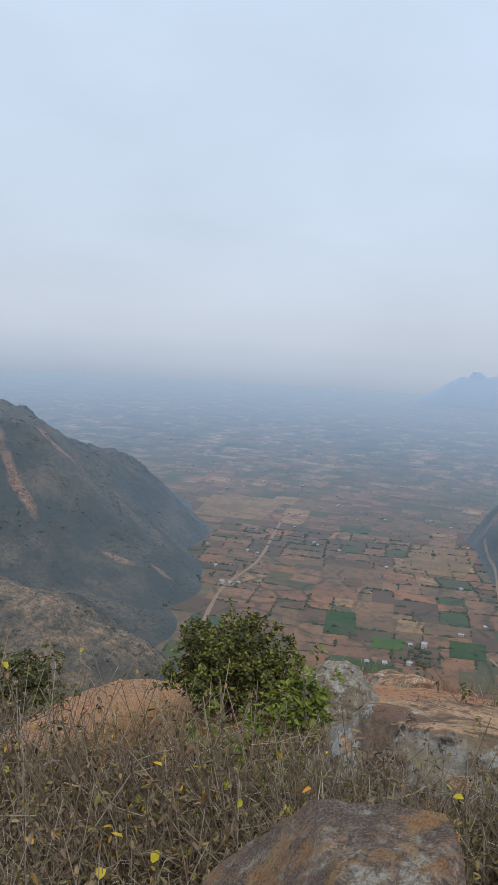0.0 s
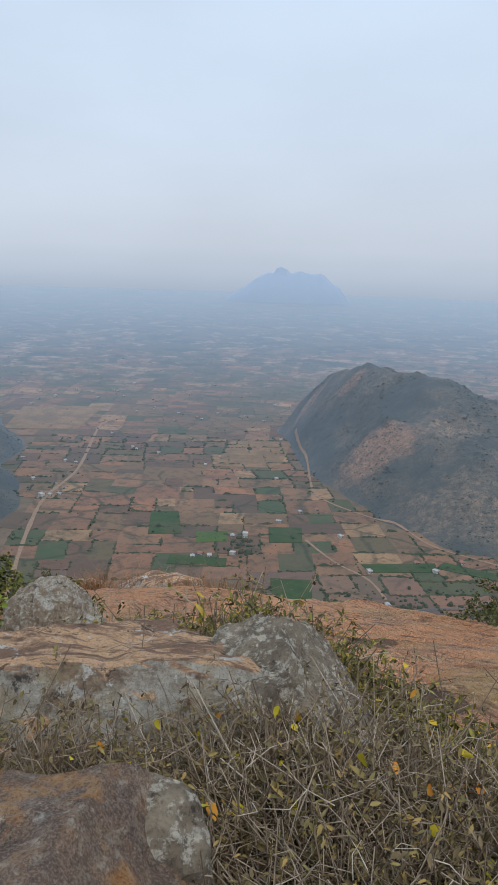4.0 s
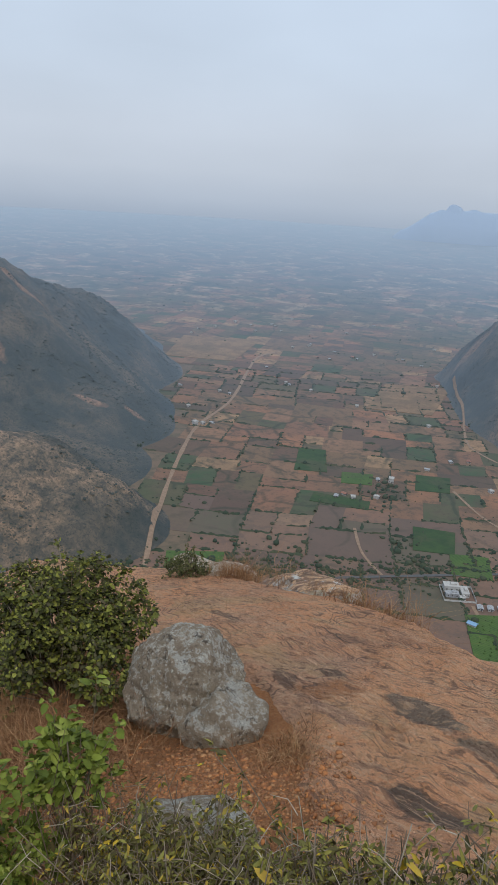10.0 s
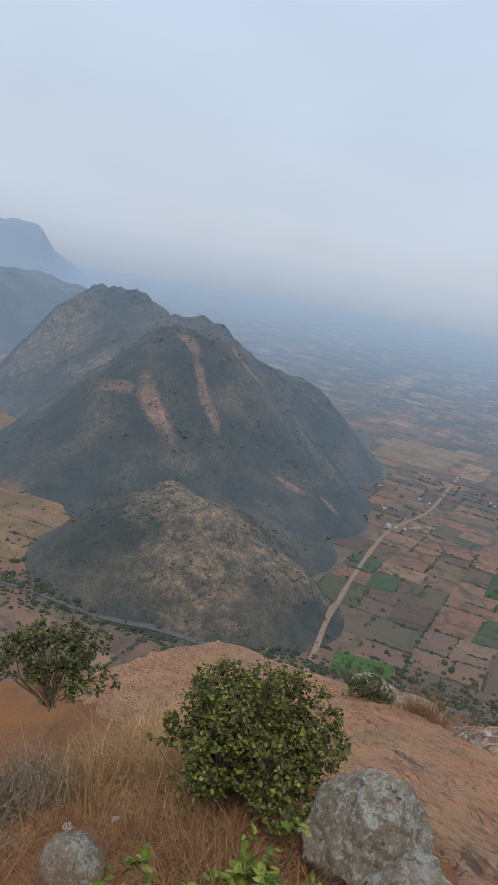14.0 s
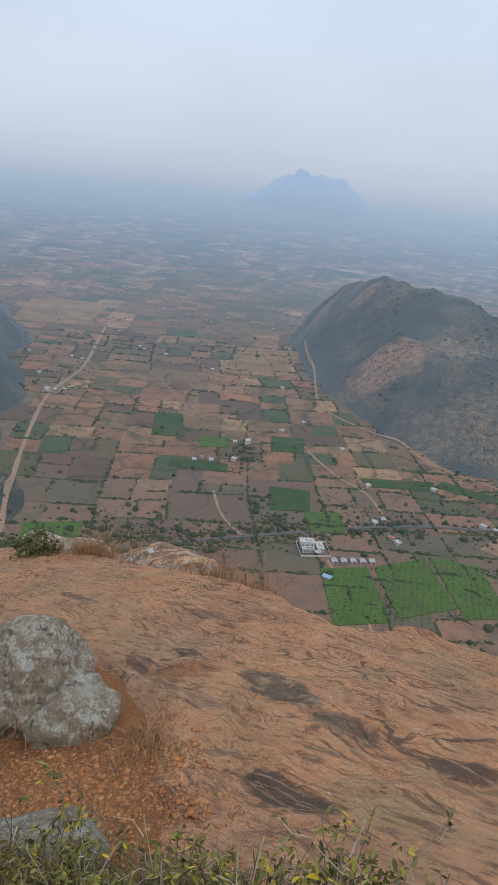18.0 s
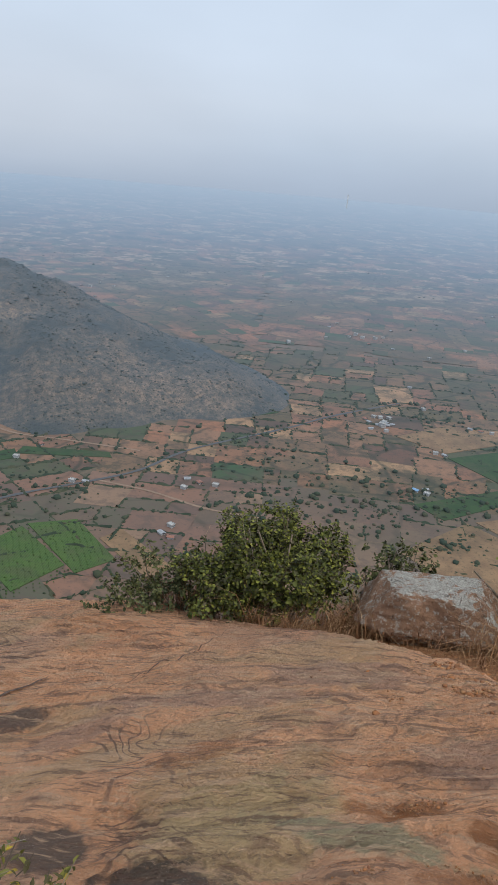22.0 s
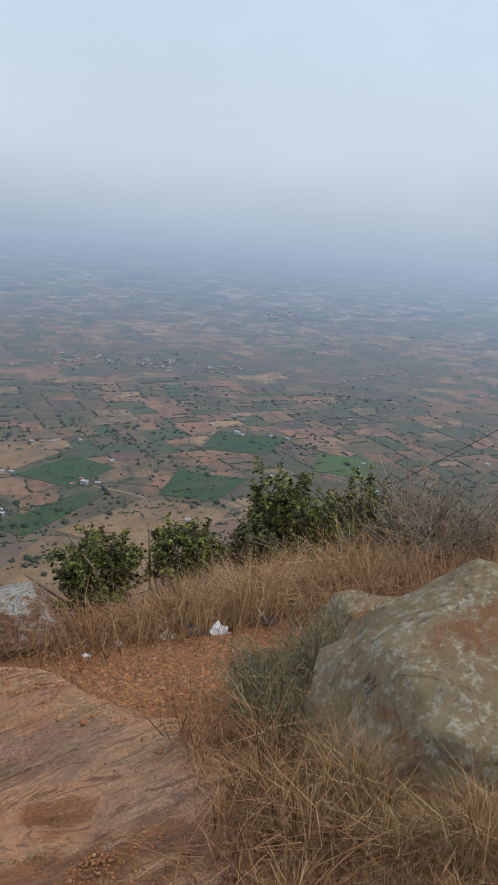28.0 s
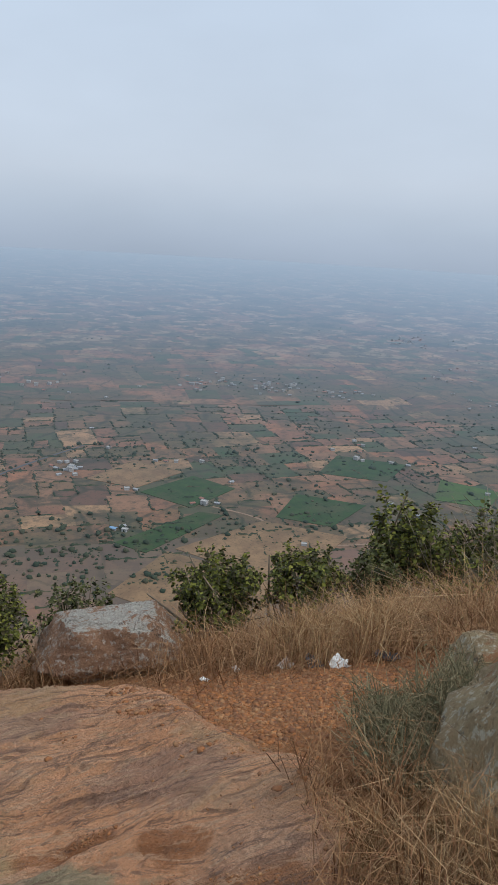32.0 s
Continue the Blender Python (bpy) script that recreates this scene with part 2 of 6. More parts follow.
        mp.inputs["Scale"].default_value, mp.inputs["Rotation"].default_value = [1 / max(v, 1e-6) for v in stretch], turn
        self.l.new(add.outputs[0], mp.inputs[0])
        return mp.outputs[0]

    def upward(self):
        """1 on faces that look up, 0 on upright ones, -1 below."""
        sep = self.n.new("ShaderNodeSeparateXYZ")
        self.l.new(self.n.new("ShaderNodeNewGeometry").outputs["Normal"], sep.inputs[0])
        return sep.outputs[2]

    def color(self, c):
        self.put(self.b, "Base Color", c)
        return self

    def haze_gloss(self, tint=(0.38, 0.455, 0.546), reach=2850.0, least=0.0):
        """Painted distance haze: blue gloss that grows as ground is seen along its face."""
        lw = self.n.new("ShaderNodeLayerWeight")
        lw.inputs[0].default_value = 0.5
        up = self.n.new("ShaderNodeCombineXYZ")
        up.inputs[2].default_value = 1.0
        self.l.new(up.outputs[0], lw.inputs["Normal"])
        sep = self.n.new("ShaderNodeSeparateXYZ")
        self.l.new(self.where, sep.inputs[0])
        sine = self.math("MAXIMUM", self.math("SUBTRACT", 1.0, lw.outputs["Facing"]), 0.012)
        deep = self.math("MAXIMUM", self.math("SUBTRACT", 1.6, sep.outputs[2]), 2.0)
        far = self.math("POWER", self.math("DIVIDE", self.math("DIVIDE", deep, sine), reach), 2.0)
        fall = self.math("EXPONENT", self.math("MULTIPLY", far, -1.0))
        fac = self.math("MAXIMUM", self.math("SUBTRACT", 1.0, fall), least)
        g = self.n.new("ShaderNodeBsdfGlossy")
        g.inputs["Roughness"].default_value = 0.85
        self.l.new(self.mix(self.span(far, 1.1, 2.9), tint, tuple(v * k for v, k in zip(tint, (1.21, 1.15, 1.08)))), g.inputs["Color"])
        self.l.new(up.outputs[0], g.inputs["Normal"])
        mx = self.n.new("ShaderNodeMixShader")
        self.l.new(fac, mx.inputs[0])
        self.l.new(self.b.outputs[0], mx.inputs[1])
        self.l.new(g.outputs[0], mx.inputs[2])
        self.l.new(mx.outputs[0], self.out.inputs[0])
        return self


def field_material(name, island, hedge):
    m = Mat(name, 1.0, 0.1)
    c = m.ramp(m.random(island), [(0.0, (0.26, 0.12, 0.068)), (0.16, (0.30, 0.155, 0.085)), (0.30, (0.14, 0.072, 0.045)), (0.40, (0.42, 0.245, 0.125)), (0.48, (0.21, 0.12, 0.062)),
                                  (0.58, (0.10, 0.06, 0.042)), (0.66, (0.33, 0.145, 0.072)), (0.77, (0.12, 0.092, 0.042)), (0.86, (0.055, 0.08, 0.03)), (0.93, (0.03, 0.08, 0.026))], "CONSTANT")
    sep = m.n.new("ShaderNodeSeparateXYZ")
    m.l.new(m.where, sep.inputs[0])
    green = m.math("MULTIPLY", m.span(m.noise(0.0042, 6, 0.62), 0.47, 0.55, 0, 0.72), m.math("MAXIMUM", m.span(sep.outputs[0], 150, 420, 0.25, 1), m.span(sep.outputs[1], 1250, 1700, 0.25, 1)))
    c = m.mix(green, c, m.mix(m.span(m.noise(0.03, 5, 0.7), 0.4, 0.6), (0.032, 0.055, 0.026), (0.07, 0.085, 0.036)))
    c = m.mix(m.span(m.noise(0.018, 6, 0.6), 0.35, 0.65, 0, 0.5), c, (0.13, 0.088, 0.052))
    c = m.mix(m.span(m.noise(0.05, 6, 0.7), 0.5, 0.60, 0, 0.6), c, (0.07, 0.056, 0.034))
    c = m.mix(m.span(m.noise(0.03, 7, 0.72), 0.55, 0.62, 0, hedge), c, (0.036, 0.046, 0.024))
    c = m.mix(m.span(m.noise(0.25, 5, 0.75), 0.56, 0.65, 0, 0.65), c, (0.05, 0.05, 0.028))
    c = m.mix(0.14 if island else 0.54, c, (0.155, 0.105, 0.085))
    if island:     # contrast raised with distance to show through the haze: pale stubble and dark groves
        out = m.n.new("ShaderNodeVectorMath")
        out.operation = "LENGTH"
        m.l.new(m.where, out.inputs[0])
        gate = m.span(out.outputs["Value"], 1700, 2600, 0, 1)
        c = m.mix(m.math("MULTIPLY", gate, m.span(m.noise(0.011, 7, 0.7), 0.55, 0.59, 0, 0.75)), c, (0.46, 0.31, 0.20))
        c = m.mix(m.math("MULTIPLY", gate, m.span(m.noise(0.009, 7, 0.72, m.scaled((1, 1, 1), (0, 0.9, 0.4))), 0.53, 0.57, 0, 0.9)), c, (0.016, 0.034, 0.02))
    line = m.voronoi(0.011, "DISTANCE_TO_EDGE", m.folded(60.0, 0.01, (1, 1, 0), (0, 0, 0.2)))
    broken = m.span(m.noise(0.012, 5, 0.7), 0.42, 0.52, 0, hedge)
    c = m.mix(m.math("MULTIPLY", m.span(m.math("ADD", line, m.math("MULTIPLY", m.noise(0.12, 4, 0.7), 0.05)), 0.035, 0.065, 1, 0), broken), c, (0.034, 0.042, 0.024))
    return m.color(c).haze_gloss().m


M_FIELD, M_FIELDS = field_material("ploughed_field", False, 0.3), field_material("far_fields", True, 0.6)

m = Mat("plain_soil", 1.0, 0.1)
c = m.ramp(m.noise(0.006, 6, 0.6), [(0.3, (0.10, 0.08, 0.05)), (0.5, (0.17, 0.115, 0.075)), (0.7, (0.12, 0.095, 0.058))])
c = m.mix(m.span(m.noise(0.08, 5, 0.7), 0.45, 0.62, 0, 0.5), c, (0.055, 0.06, 0.034))
M_PLAIN = m.color(c).haze_gloss().m


def crop_material(name, one, two, rows):
    m = Mat(name, 1.0, 0.1)
    c = m.mix(m.span(m.noise(0.05, 5, 0.65), 0.35, 0.65), one, two)
    c = m.mix(m.span(m.noise(0.02, 6, 0.7), 0.5, 0.62, 0, 0.6), c, (0.075, 0.07, 0.034))
    c = m.mix(m.span(m.noise(0.22, 4, 0.7), 0.55, 0.66, 0, 0.6), c, (0.03, 0.045, 0.02))
    if rows:
        c = m.mix(m.span(m.wave(0.16, 1.2, 2, 0.6, m.scaled((1, 1, 1), (0, 0, 0.5))), 0.45, 0.8, 0, 0.4), c, (0.085, 0.13, 0.04))
    return m.color(c).haze_gloss().m


M_CROP, M_CROP2 = crop_material("green_crop", (0.046, 0.088, 0.016), (0.072, 0.118, 0.022), True), crop_material("dark_green_crop", (0.028, 0.054, 0.016), (0.044, 0.078, 0.02), False)

m = Mat("dry_stubble", 1.0, 0.1)
c = m.mix(m.span(m.noise(0.04, 6, 0.7), 0.4, 0.6), (0.27, 0.165, 0.085), (0.19, 0.115, 0.062))
c = m.mix(m.span(m.noise(0.012, 6, 0.7), 0.48, 0.62, 0, 0.5), c, (0.11, 0.08, 0.045))
M_STUBBLE = m.color(m.mix(m.span(m.noise(0.3, 4, 0.7), 0.55, 0.7), c, (0.07, 0.06, 0.036))).haze_gloss().m

m = Mat("dirt_road", 1.0, 0.1)
M_ROAD = m.color(m.mix(m.span(m.noise(0.3, 4), 0.3, 0.7), (0.31, 0.21, 0.14), (0.22, 0.145, 0.095))).haze_gloss().m

m = Mat("asphalt_road", 0.9, 0.3)
M_ASPHALT = m.color(m.mix(m.span(m.noise(0.4, 4), 0.3, 0.7), (0.075, 0.072, 0.07), (0.105, 0.10, 0.095))).haze_gloss().m

# scrub ground of the hills, with bare patches (x, y, half sizes, turn, strength)
m = Mat("hill_scrub_ground", 1.0, 0.1)
c = m.ramp(m.noise(0.012, 7, 0.62), [(0.34, (0.042, 0.048, 0.036)), (0.47, (0.066, 0.065, 0.045)), (0.56, (0.12, 0.096, 0.062)), (0.68, (0.20, 0.14, 0.082))])
BARE = m.mix(m.span(m.noise(0.09, 6, 0.72), 0.40, 0.60), (0.42, 0.27, 0.16), (0.15, 0.115, 0.072))
for cx, cy, px, py, turn, strong in BARE_PATCHES:
    c = m.mix(m.math("MULTIPLY", m.patch(cx, cy, px, py, turn, 0.6, 1.0, 0.05), strong), c, BARE)
c = m.mix(m.span(m.noise(0.14, 7, 0.78), 0.48, 0.54, 0, 0.5), c, (0.045, 0.05, 0.036))
SCAR = m.mix(m.span(m.noise(0.12, 6, 0.72), 0.36, 0.62), (0.42, 0.235, 0.135), (0.19, 0.115, 0.07))
for cx, cy, px, py, turn, strong in SCARS:
    c = m.mix(m.math("MULTIPLY", m.patch(cx, cy, px, py, turn, 0.35, 0.7, 0.05), strong), c, SCAR)
c = m.mix(m.span(m.noise(0.4, 4, 0.7), 0.54, 0.63, 0, 0.6), c, (0.026, 0.034, 0.022))
m.bump(m.noise(0.14, 8, 0.78), 0.9, 6.0)
M_HILL = m.color(c).haze_gloss(reach=2060.0).m


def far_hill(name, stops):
    """Scrub hill far off; haze is painted into its gloss, tinted by (height, strength)."""
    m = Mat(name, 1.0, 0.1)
    m.color(m.mix(m.span(m.noise(0.004, 5), 0.35, 0.65), (0.05, 0.055, 0.045), (0.12, 0.10, 0.08))).haze_gloss((0.438, 0.513, 0.608), 2800.0, 0.975)
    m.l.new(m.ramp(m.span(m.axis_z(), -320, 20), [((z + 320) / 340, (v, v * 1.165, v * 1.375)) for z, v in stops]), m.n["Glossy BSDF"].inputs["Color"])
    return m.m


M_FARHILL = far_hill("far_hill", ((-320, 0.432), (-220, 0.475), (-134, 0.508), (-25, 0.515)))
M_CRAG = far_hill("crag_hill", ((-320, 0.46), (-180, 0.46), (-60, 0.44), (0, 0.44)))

m = Mat("far_foliage", 1.0, 0.1)
c = m.ramp(m.random(True), [(0.0, (0.03, 0.045, 0.022)), (0.5, (0.042, 0.056, 0.026)), (0.85, (0.062, 0.068, 0.032)), (1.0, (0.09, 0.078, 0.038))])
M_TREES = m.color(m.mix(m.span(m.noise(0.5, 3), 0.4, 0.7, 0, 0.5), c, (0.026, 0.036, 0.02))).haze_gloss().m
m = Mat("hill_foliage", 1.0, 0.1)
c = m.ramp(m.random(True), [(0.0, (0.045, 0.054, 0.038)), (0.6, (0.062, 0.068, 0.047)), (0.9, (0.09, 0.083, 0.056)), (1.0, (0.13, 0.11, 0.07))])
M_SCRUB = m.color(m.mix(m.span(m.noise(0.5, 3), 0.4, 0.7, 0, 0.5), c, (0.03, 0.038, 0.024))).haze_gloss(reach=2060.0).m

m = Mat("lime_wash", 0.9, 0.2)
M_WASH = m.color(m.mix(m.span(m.noise(0.5, 4), 0.4, 0.7), (0.46, 0.445, 0.42), (0.32, 0.30, 0.275))).haze_gloss().m
m = Mat("roof_sheet", 0.6, 0.4)
M_SHEET = m.color(m.mix(m.span(m.noise(0.6, 3), 0.4, 0.6), (0.36, 0.365, 0.37), (0.24, 0.24, 0.245))).haze_gloss().m
m = Mat("clay_tile", 0.9, 0.2)
M_CLAY = m.color(m.mix(m.span(m.noise(0.8, 3), 0.4, 0.6), (0.34, 0.15, 0.095), (0.25, 0.12, 0.085))).haze_gloss().m
m = Mat("dark_opening", 0.7, 0.3)
M_DARK = m.color(m.mix(m.span(m.noise(2.0, 2), 0.3, 0.7), (0.05, 0.05, 0.055), (0.09, 0.085, 0.08))).haze_gloss().m
m = Mat("blue_sheet", 0.6, 0.4)
M_BLUE = m.color(m.mix(m.span(m.noise(0.8, 2), 0.3, 0.7), (0.16, 0.30, 0.48), (0.22, 0.36, 0.52))).haze_gloss().m

# pink gneiss of the dome: folded foliation, rusty and olive patches, dark brown hollows
m = Mat("pink_gneiss", 0.85, 0.25)
flow = m.folded(0.5, 1.1, (0.5, 2.0, 1.2), (0.0, 0.0, -0.50))
leaf = m.folded(0.32, 1.0, (0.3, 2.4, 1.2), (0.0, 0.0, -0.50))
bed = m.noise(1.5, 3, 0.5, flow)
folds = m.noise(1.15, 2, 0.45, m.folded(0.9, 0.8, (0.8, 1.5, 1.0), (0.0, 0.0, -0.5)), 0.5)
streak = m.noise(2.6, 9, 0.68, flow, 0.6)
thin = m.noise(9.0, 8, 0.7, leaf, 0.5)
hair = m.noise(24.0, 6, 0.72, leaf, 0.4)
line = m.math("SINE", m.math("MULTIPLY", bed, 110.0))
ring = m.math("SINE", m.math("MULTIPLY", folds, 120.0))
c = m.ramp(m.noise(0.8, 8, 0.66, None, 0.6), [(0.30, (0.58, 0.27, 0.145)), (0.42, (0.76, 0.365, 0.19)), (0.54, (0.84, 0.425, 0.23)), (0.66, (0.72, 0.395, 0.215))])
c = m.mix(m.span(m.noise(0.55, 6, 0.6, m.scaled((1, 1, 1), (0.4, 0.2, 0))), 0.48, 0.60, 0, 0.55), c, (0.50, 0.31, 0.22))
c = m.mix(m.span(streak, 0.54, 0.64, 0, 0.5), c, (0.30, 0.18, 0.13))
c = m.mix(m.span(streak, 0.45, 0.34, 0, 0.5), c, (0.70, 0.46, 0.30))
c = m.mix(m.span(m.noise(1.6, 9, 0.7, None, 0.9), 0.55, 0.66, 0, 0.7), c, (0.58, 0.25, 0.10))
c = m.mix(m.span(m.noise(0.75, 8, 0.66, m.scaled((0.8, 1.4, 1), (0.3, 0, -0.3)), 0.8), 0.55, 0.60, 0, 0.5), c, (0.55, 0.38, 0.21))
UMBER, OLIVE, OCHRE = (0.135, 0.10, 0.08), (0.20, 0.175, 0.14), (0.58, 0.40, 0.21)
for cx, cy, px, py, turn, strong, hue in DOME_PATCHES:
    c = m.mix(m.math("MULTIPLY", m.patch(cx, cy, px, py, turn, 0.22, 1.0, 7.0), strong), c, {"umber": UMBER, "olive": OLIVE, "ochre": OCHRE, "moss": (0.40, 0.33, 0.20), "rust": (0.42, 0.17, 0.07), "mauve": (0.44, 0.265, 0.195)}[hue])
c = m.mix(m.math("MULTIPLY", m.span(line, 0.55, 0.9), m.span(m.noise(1.8, 5, 0.6), 0.47, 0.57, 0, 0.5)), c, (0.24, 0.135, 0.092))
calm = m.n.new("ShaderNodeSeparateXYZ")     # the folds open out eastwards
m.l.new(m.where, calm.inputs[0])
ring = m.math("MULTIPLY", ring, m.span(calm.outputs[0], 0.8, 1.5, 1.0, 0.3))
c = m.mix(m.math("MULTIPLY", m.span(ring, 0.6, 0.92), m.span(m.noise(1.3, 4, 0.6, m.scaled((1, 1, 1), (0, 0.7, 0.3))), 0.52, 0.60, 0, 0.8)), c, (0.17, 0.10, 0.075))
c = m.mix(m.span(thin, 0.55, 0.60, 0, 0.7), c, (0.21, 0.12, 0.082))
c = m.mix(m.span(thin, 0.46, 0.40, 0, 0.6), c, (0.76, 0.48, 0.30))
c = m.mix(m.math("MULTIPLY", m.span(hair, 0.56, 0.61), m.span(m.noise(1.1, 5, 0.6), 0.45, 0.58, 0.1, 0.6)), c, (0.20, 0.12, 0.09))
c = m.mix(m.span(m.noise(24, 7, 0.78), 0.56, 0.62, 0, 0.35), c, (0.30, 0.18, 0.12))
c = m.mix(m.span(m.noise(60, 5, 0.8), 0.50, 0.66, 0, 0.2), c, (0.26, 0.165, 0.12))
c = m.mix(m.span(m.noise(110, 3, 0.8), 0.64, 0.68, 0, 0.5), c, (0.78, 0.64, 0.5))
m.color(c)
groove = m.math("MAXIMUM", m.span(line, 0.4, 1.0, 0, 0.2), m.span(ring, 0.4, 1.0, 0, 0.2))
h = m.math("SUBTRACT", m.math("ADD", m.math("MULTIPLY", thin, -1.0), m.noise(6, 10, 0.72)), m.math("ADD", groove, m.math("MULTIPLY", hair, 0.35)))
m.bump(m.noise(32, 7, 0.75), 1.0, 0.010, m.bump(h, 1.0, 0.14))
M_DOME = m.m
m = Mat("crack_shadow", 1.0, 0.1)
M_CRACK = m.color(m.mix(m.span(m.noise(30, 4), 0.4, 0.6), (0.09, 0.06, 0.045), (0.15, 0.10, 0.075))).m


def boulder_material(name, base, dark, lichen, amount, scale=1.0, streaks=None, cap=0.0, spots=1.0, rust=0.0):
    m = Mat(name, 0.92, 0.15)
    c = m.mix(m.span(m.noise(3.0 * scale, 8, 0.68), 0.35, 0.65), base, dark)
    if streaks:
        c = m.mix(m.span(m.noise(6.0, 6, 0.65, m.scaled((1.5, 1.5, 0.10)), 0.3), 0.52, 0.62, 0, 0.85), c, streaks)
        c = m.mix(m.span(m.noise(11.0, 6, 0.65, m.scaled((1.2, 1.2, 0.12)), 0.3), 0.52, 0.66, 0, 0.7), c, (0.30, 0.27, 0.25))
    reach = m.noise(5.0 * scale, 10, 0.76, None, 0.4)
    if cap:     # lichen sits thicker on the faces that look up
        reach = m.math("ADD", reach, m.math("MULTIPLY", m.upward(), cap))
    c = m.mix(m.span(reach, 0.57 - amount, 0.61 - amount, 0, 0.8), c, lichen)
    c = m.mix(m.span(m.noise(22.0, 9, 0.76), 0.53, 0.57, 0, 0.4 + 0.4 * spots), c, tuple(v * 1.25 for v in lichen))
    for size, gate, hue in ((16.0, 0.50, tuple(v * 1.15 for v in lichen)), (30.0, 0.48, tuple(v * 1.3 for v in lichen)), (24.0, 0.53, (0.06, 0.055, 0.048))):
        spot = m.math("ADD", m.voronoi(size, "F1", m.scaled((1, 1, 1), (size, 0.3, 0.7))), m.math("MULTIPLY", m.noise(size * 2.4, 6, 0.75), 0.7))
        c = m.mix(m.math("MULTIPLY", m.span(spot, 0.54, 0.60, 1, 0), m.span(m.noise(size * 0.3, 5, 0.65), gate, gate + 0.05, 0, 0.8 * spots)), c, hue)
    c = m.mix(m.span(m.noise(8.0 * scale, 10, 0.78, m.scaled((1, 1, 0.6), (0.5, 0.2, 0))), 0.57, 0.62, 0, 0.8), c, (0.07, 0.06, 0.05))
    if streaks:     # the foliation of the rock, and its salt-and-pepper grain
        leafing = m.noise(9.0, 9, 0.7, m.scaled((1.6, 1.6, 0.13), (0.1, -0.12, 0)), 0.25)
        c = m.mix(m.span(leafing, 0.47, 0.57, 0, 0.75), c, (0.15, 0.112, 0.10))
        c = m.mix(m.span(leafing, 0.43, 0.36, 0, 0.75), c, (0.46, 0.32, 0.20))
        c = m.mix(m.span(m.noise(3.6, 7, 0.7, m.scaled((1.5, 1.5, 0.09), (0.1, -0.12, 0)), 0.15), 0.56, 0.61, 0, 0.7), c, streaks)
        crust = m.math("ADD", m.noise(9.0, 10, 0.76), m.math("MULTIPLY", m.noise(2.4, 3), 0.5))
        c = m.mix(m.span(crust, 0.86, 0.90, 0, 0.85), c, (0.60, 0.58, 0.51))
    if rust:
        c = m.mix(m.span(m.noise(2.3, 8, 0.7, m.scaled((1, 1, 1), (0.2, 0.5, 0.1))), 0.55, 0.60, 0, rust), c, (0.40, 0.17, 0.08))
    pit = m.voronoi(5.0, "DISTANCE_TO_EDGE", m.folded(0.25, 3.0, (1, 1, 1), (0.4, 0.2, 0)))
    pit = m.math("MULTIPLY", m.span(pit, 0.004, 0.022, 1, 0), m.span(m.noise(2.6, 4, 0.6), 0.56, 0.62))
    c = m.mix(m.math("MULTIPLY", pit, 0.5), c, (0.075, 0.06, 0.048))
    c = m.mix(m.span(m.noise(30, 7, 0.78), 0.54, 0.62, 0, 0.7), c, dark)
    c = m.mix(m.span(m.noise(90, 4, 0.8), 0.50, 0.68, 0, 0.5), c, tuple(v * 0.6 for v in dark))
    if streaks:     # long run-off stains down the faces
        run = m.noise(7.0, 6, 0.62, m.scaled((1.5, 1.5, 0.06)), 0.15)
        c = m.mix(m.span(run, 0.55, 0.61, 0, 0.7), c, m.mix(m.span(m.noise(14, 6, 0.7), 0.4, 0.6), (0.56, 0.36, 0.19), (0.46, 0.20, 0.06)))
        c = m.mix(m.span(run, 0.45, 0.40, 0, 0.5), c, (0.15, 0.115, 0.10))
        c = m.mix(m.span(m.noise(150, 3, 0.7), 0.52, 0.55, 0, 0.5), c, (0.46, 0.355, 0.28))
        c = m.mix(m.span(m.noise(150, 3, 0.7, m.scaled((1, 1, 1), (0.7, 0.2, 0.4))), 0.55, 0.59, 0, 0.5), c, (0.08, 0.06, 0.05))
    m.color(c)
    m.bump(m.noise(55, 7, 0.8), 1.0, 0.014, m.bump(m.math("SUBTRACT", m.noise(8, 10, 0.76), m.math("MULTIPLY", pit, 0.12)), 1.0, 0.11))
    return m.m


M_BOULDER = boulder_material("lichened_boulder", (0.46, 0.375, 0.28), (0.28, 0.21, 0.15), (0.60, 0.58, 0.52), -0.05, 1.4, None, 0.13, 0.55)
M_BLOCK = boulder_material("black_lichened_block", (0.44, 0.365, 0.275), (0.15, 0.12, 0.095), (0.58, 0.54, 0.46), 0.0, 1.9)
M_SLAB = boulder_material("brown_weathered_slab", (0.33, 0.225, 0.165), (0.24, 0.16, 0.12), (0.54, 0.49, 0.40), -0.16, 1.2, (0.54, 0.28, 0.10), 0.05, 0.35)
M_BIG = boulder_material("grey_green_boulder", (0.50, 0.385, 0.23), (0.40, 0.27, 0.15), (0.62, 0.58, 0.46), -0.08, 1.7, None, 0.05, 0.6, 0.85)
M_FLAT = boulder_material("rust_grey_boulder", (0.50, 0.28, 0.17), (0.30, 0.17, 0.11), (0.62, 0.60, 0.53), -0.29, 1.6, None, 0.44, 0.35)

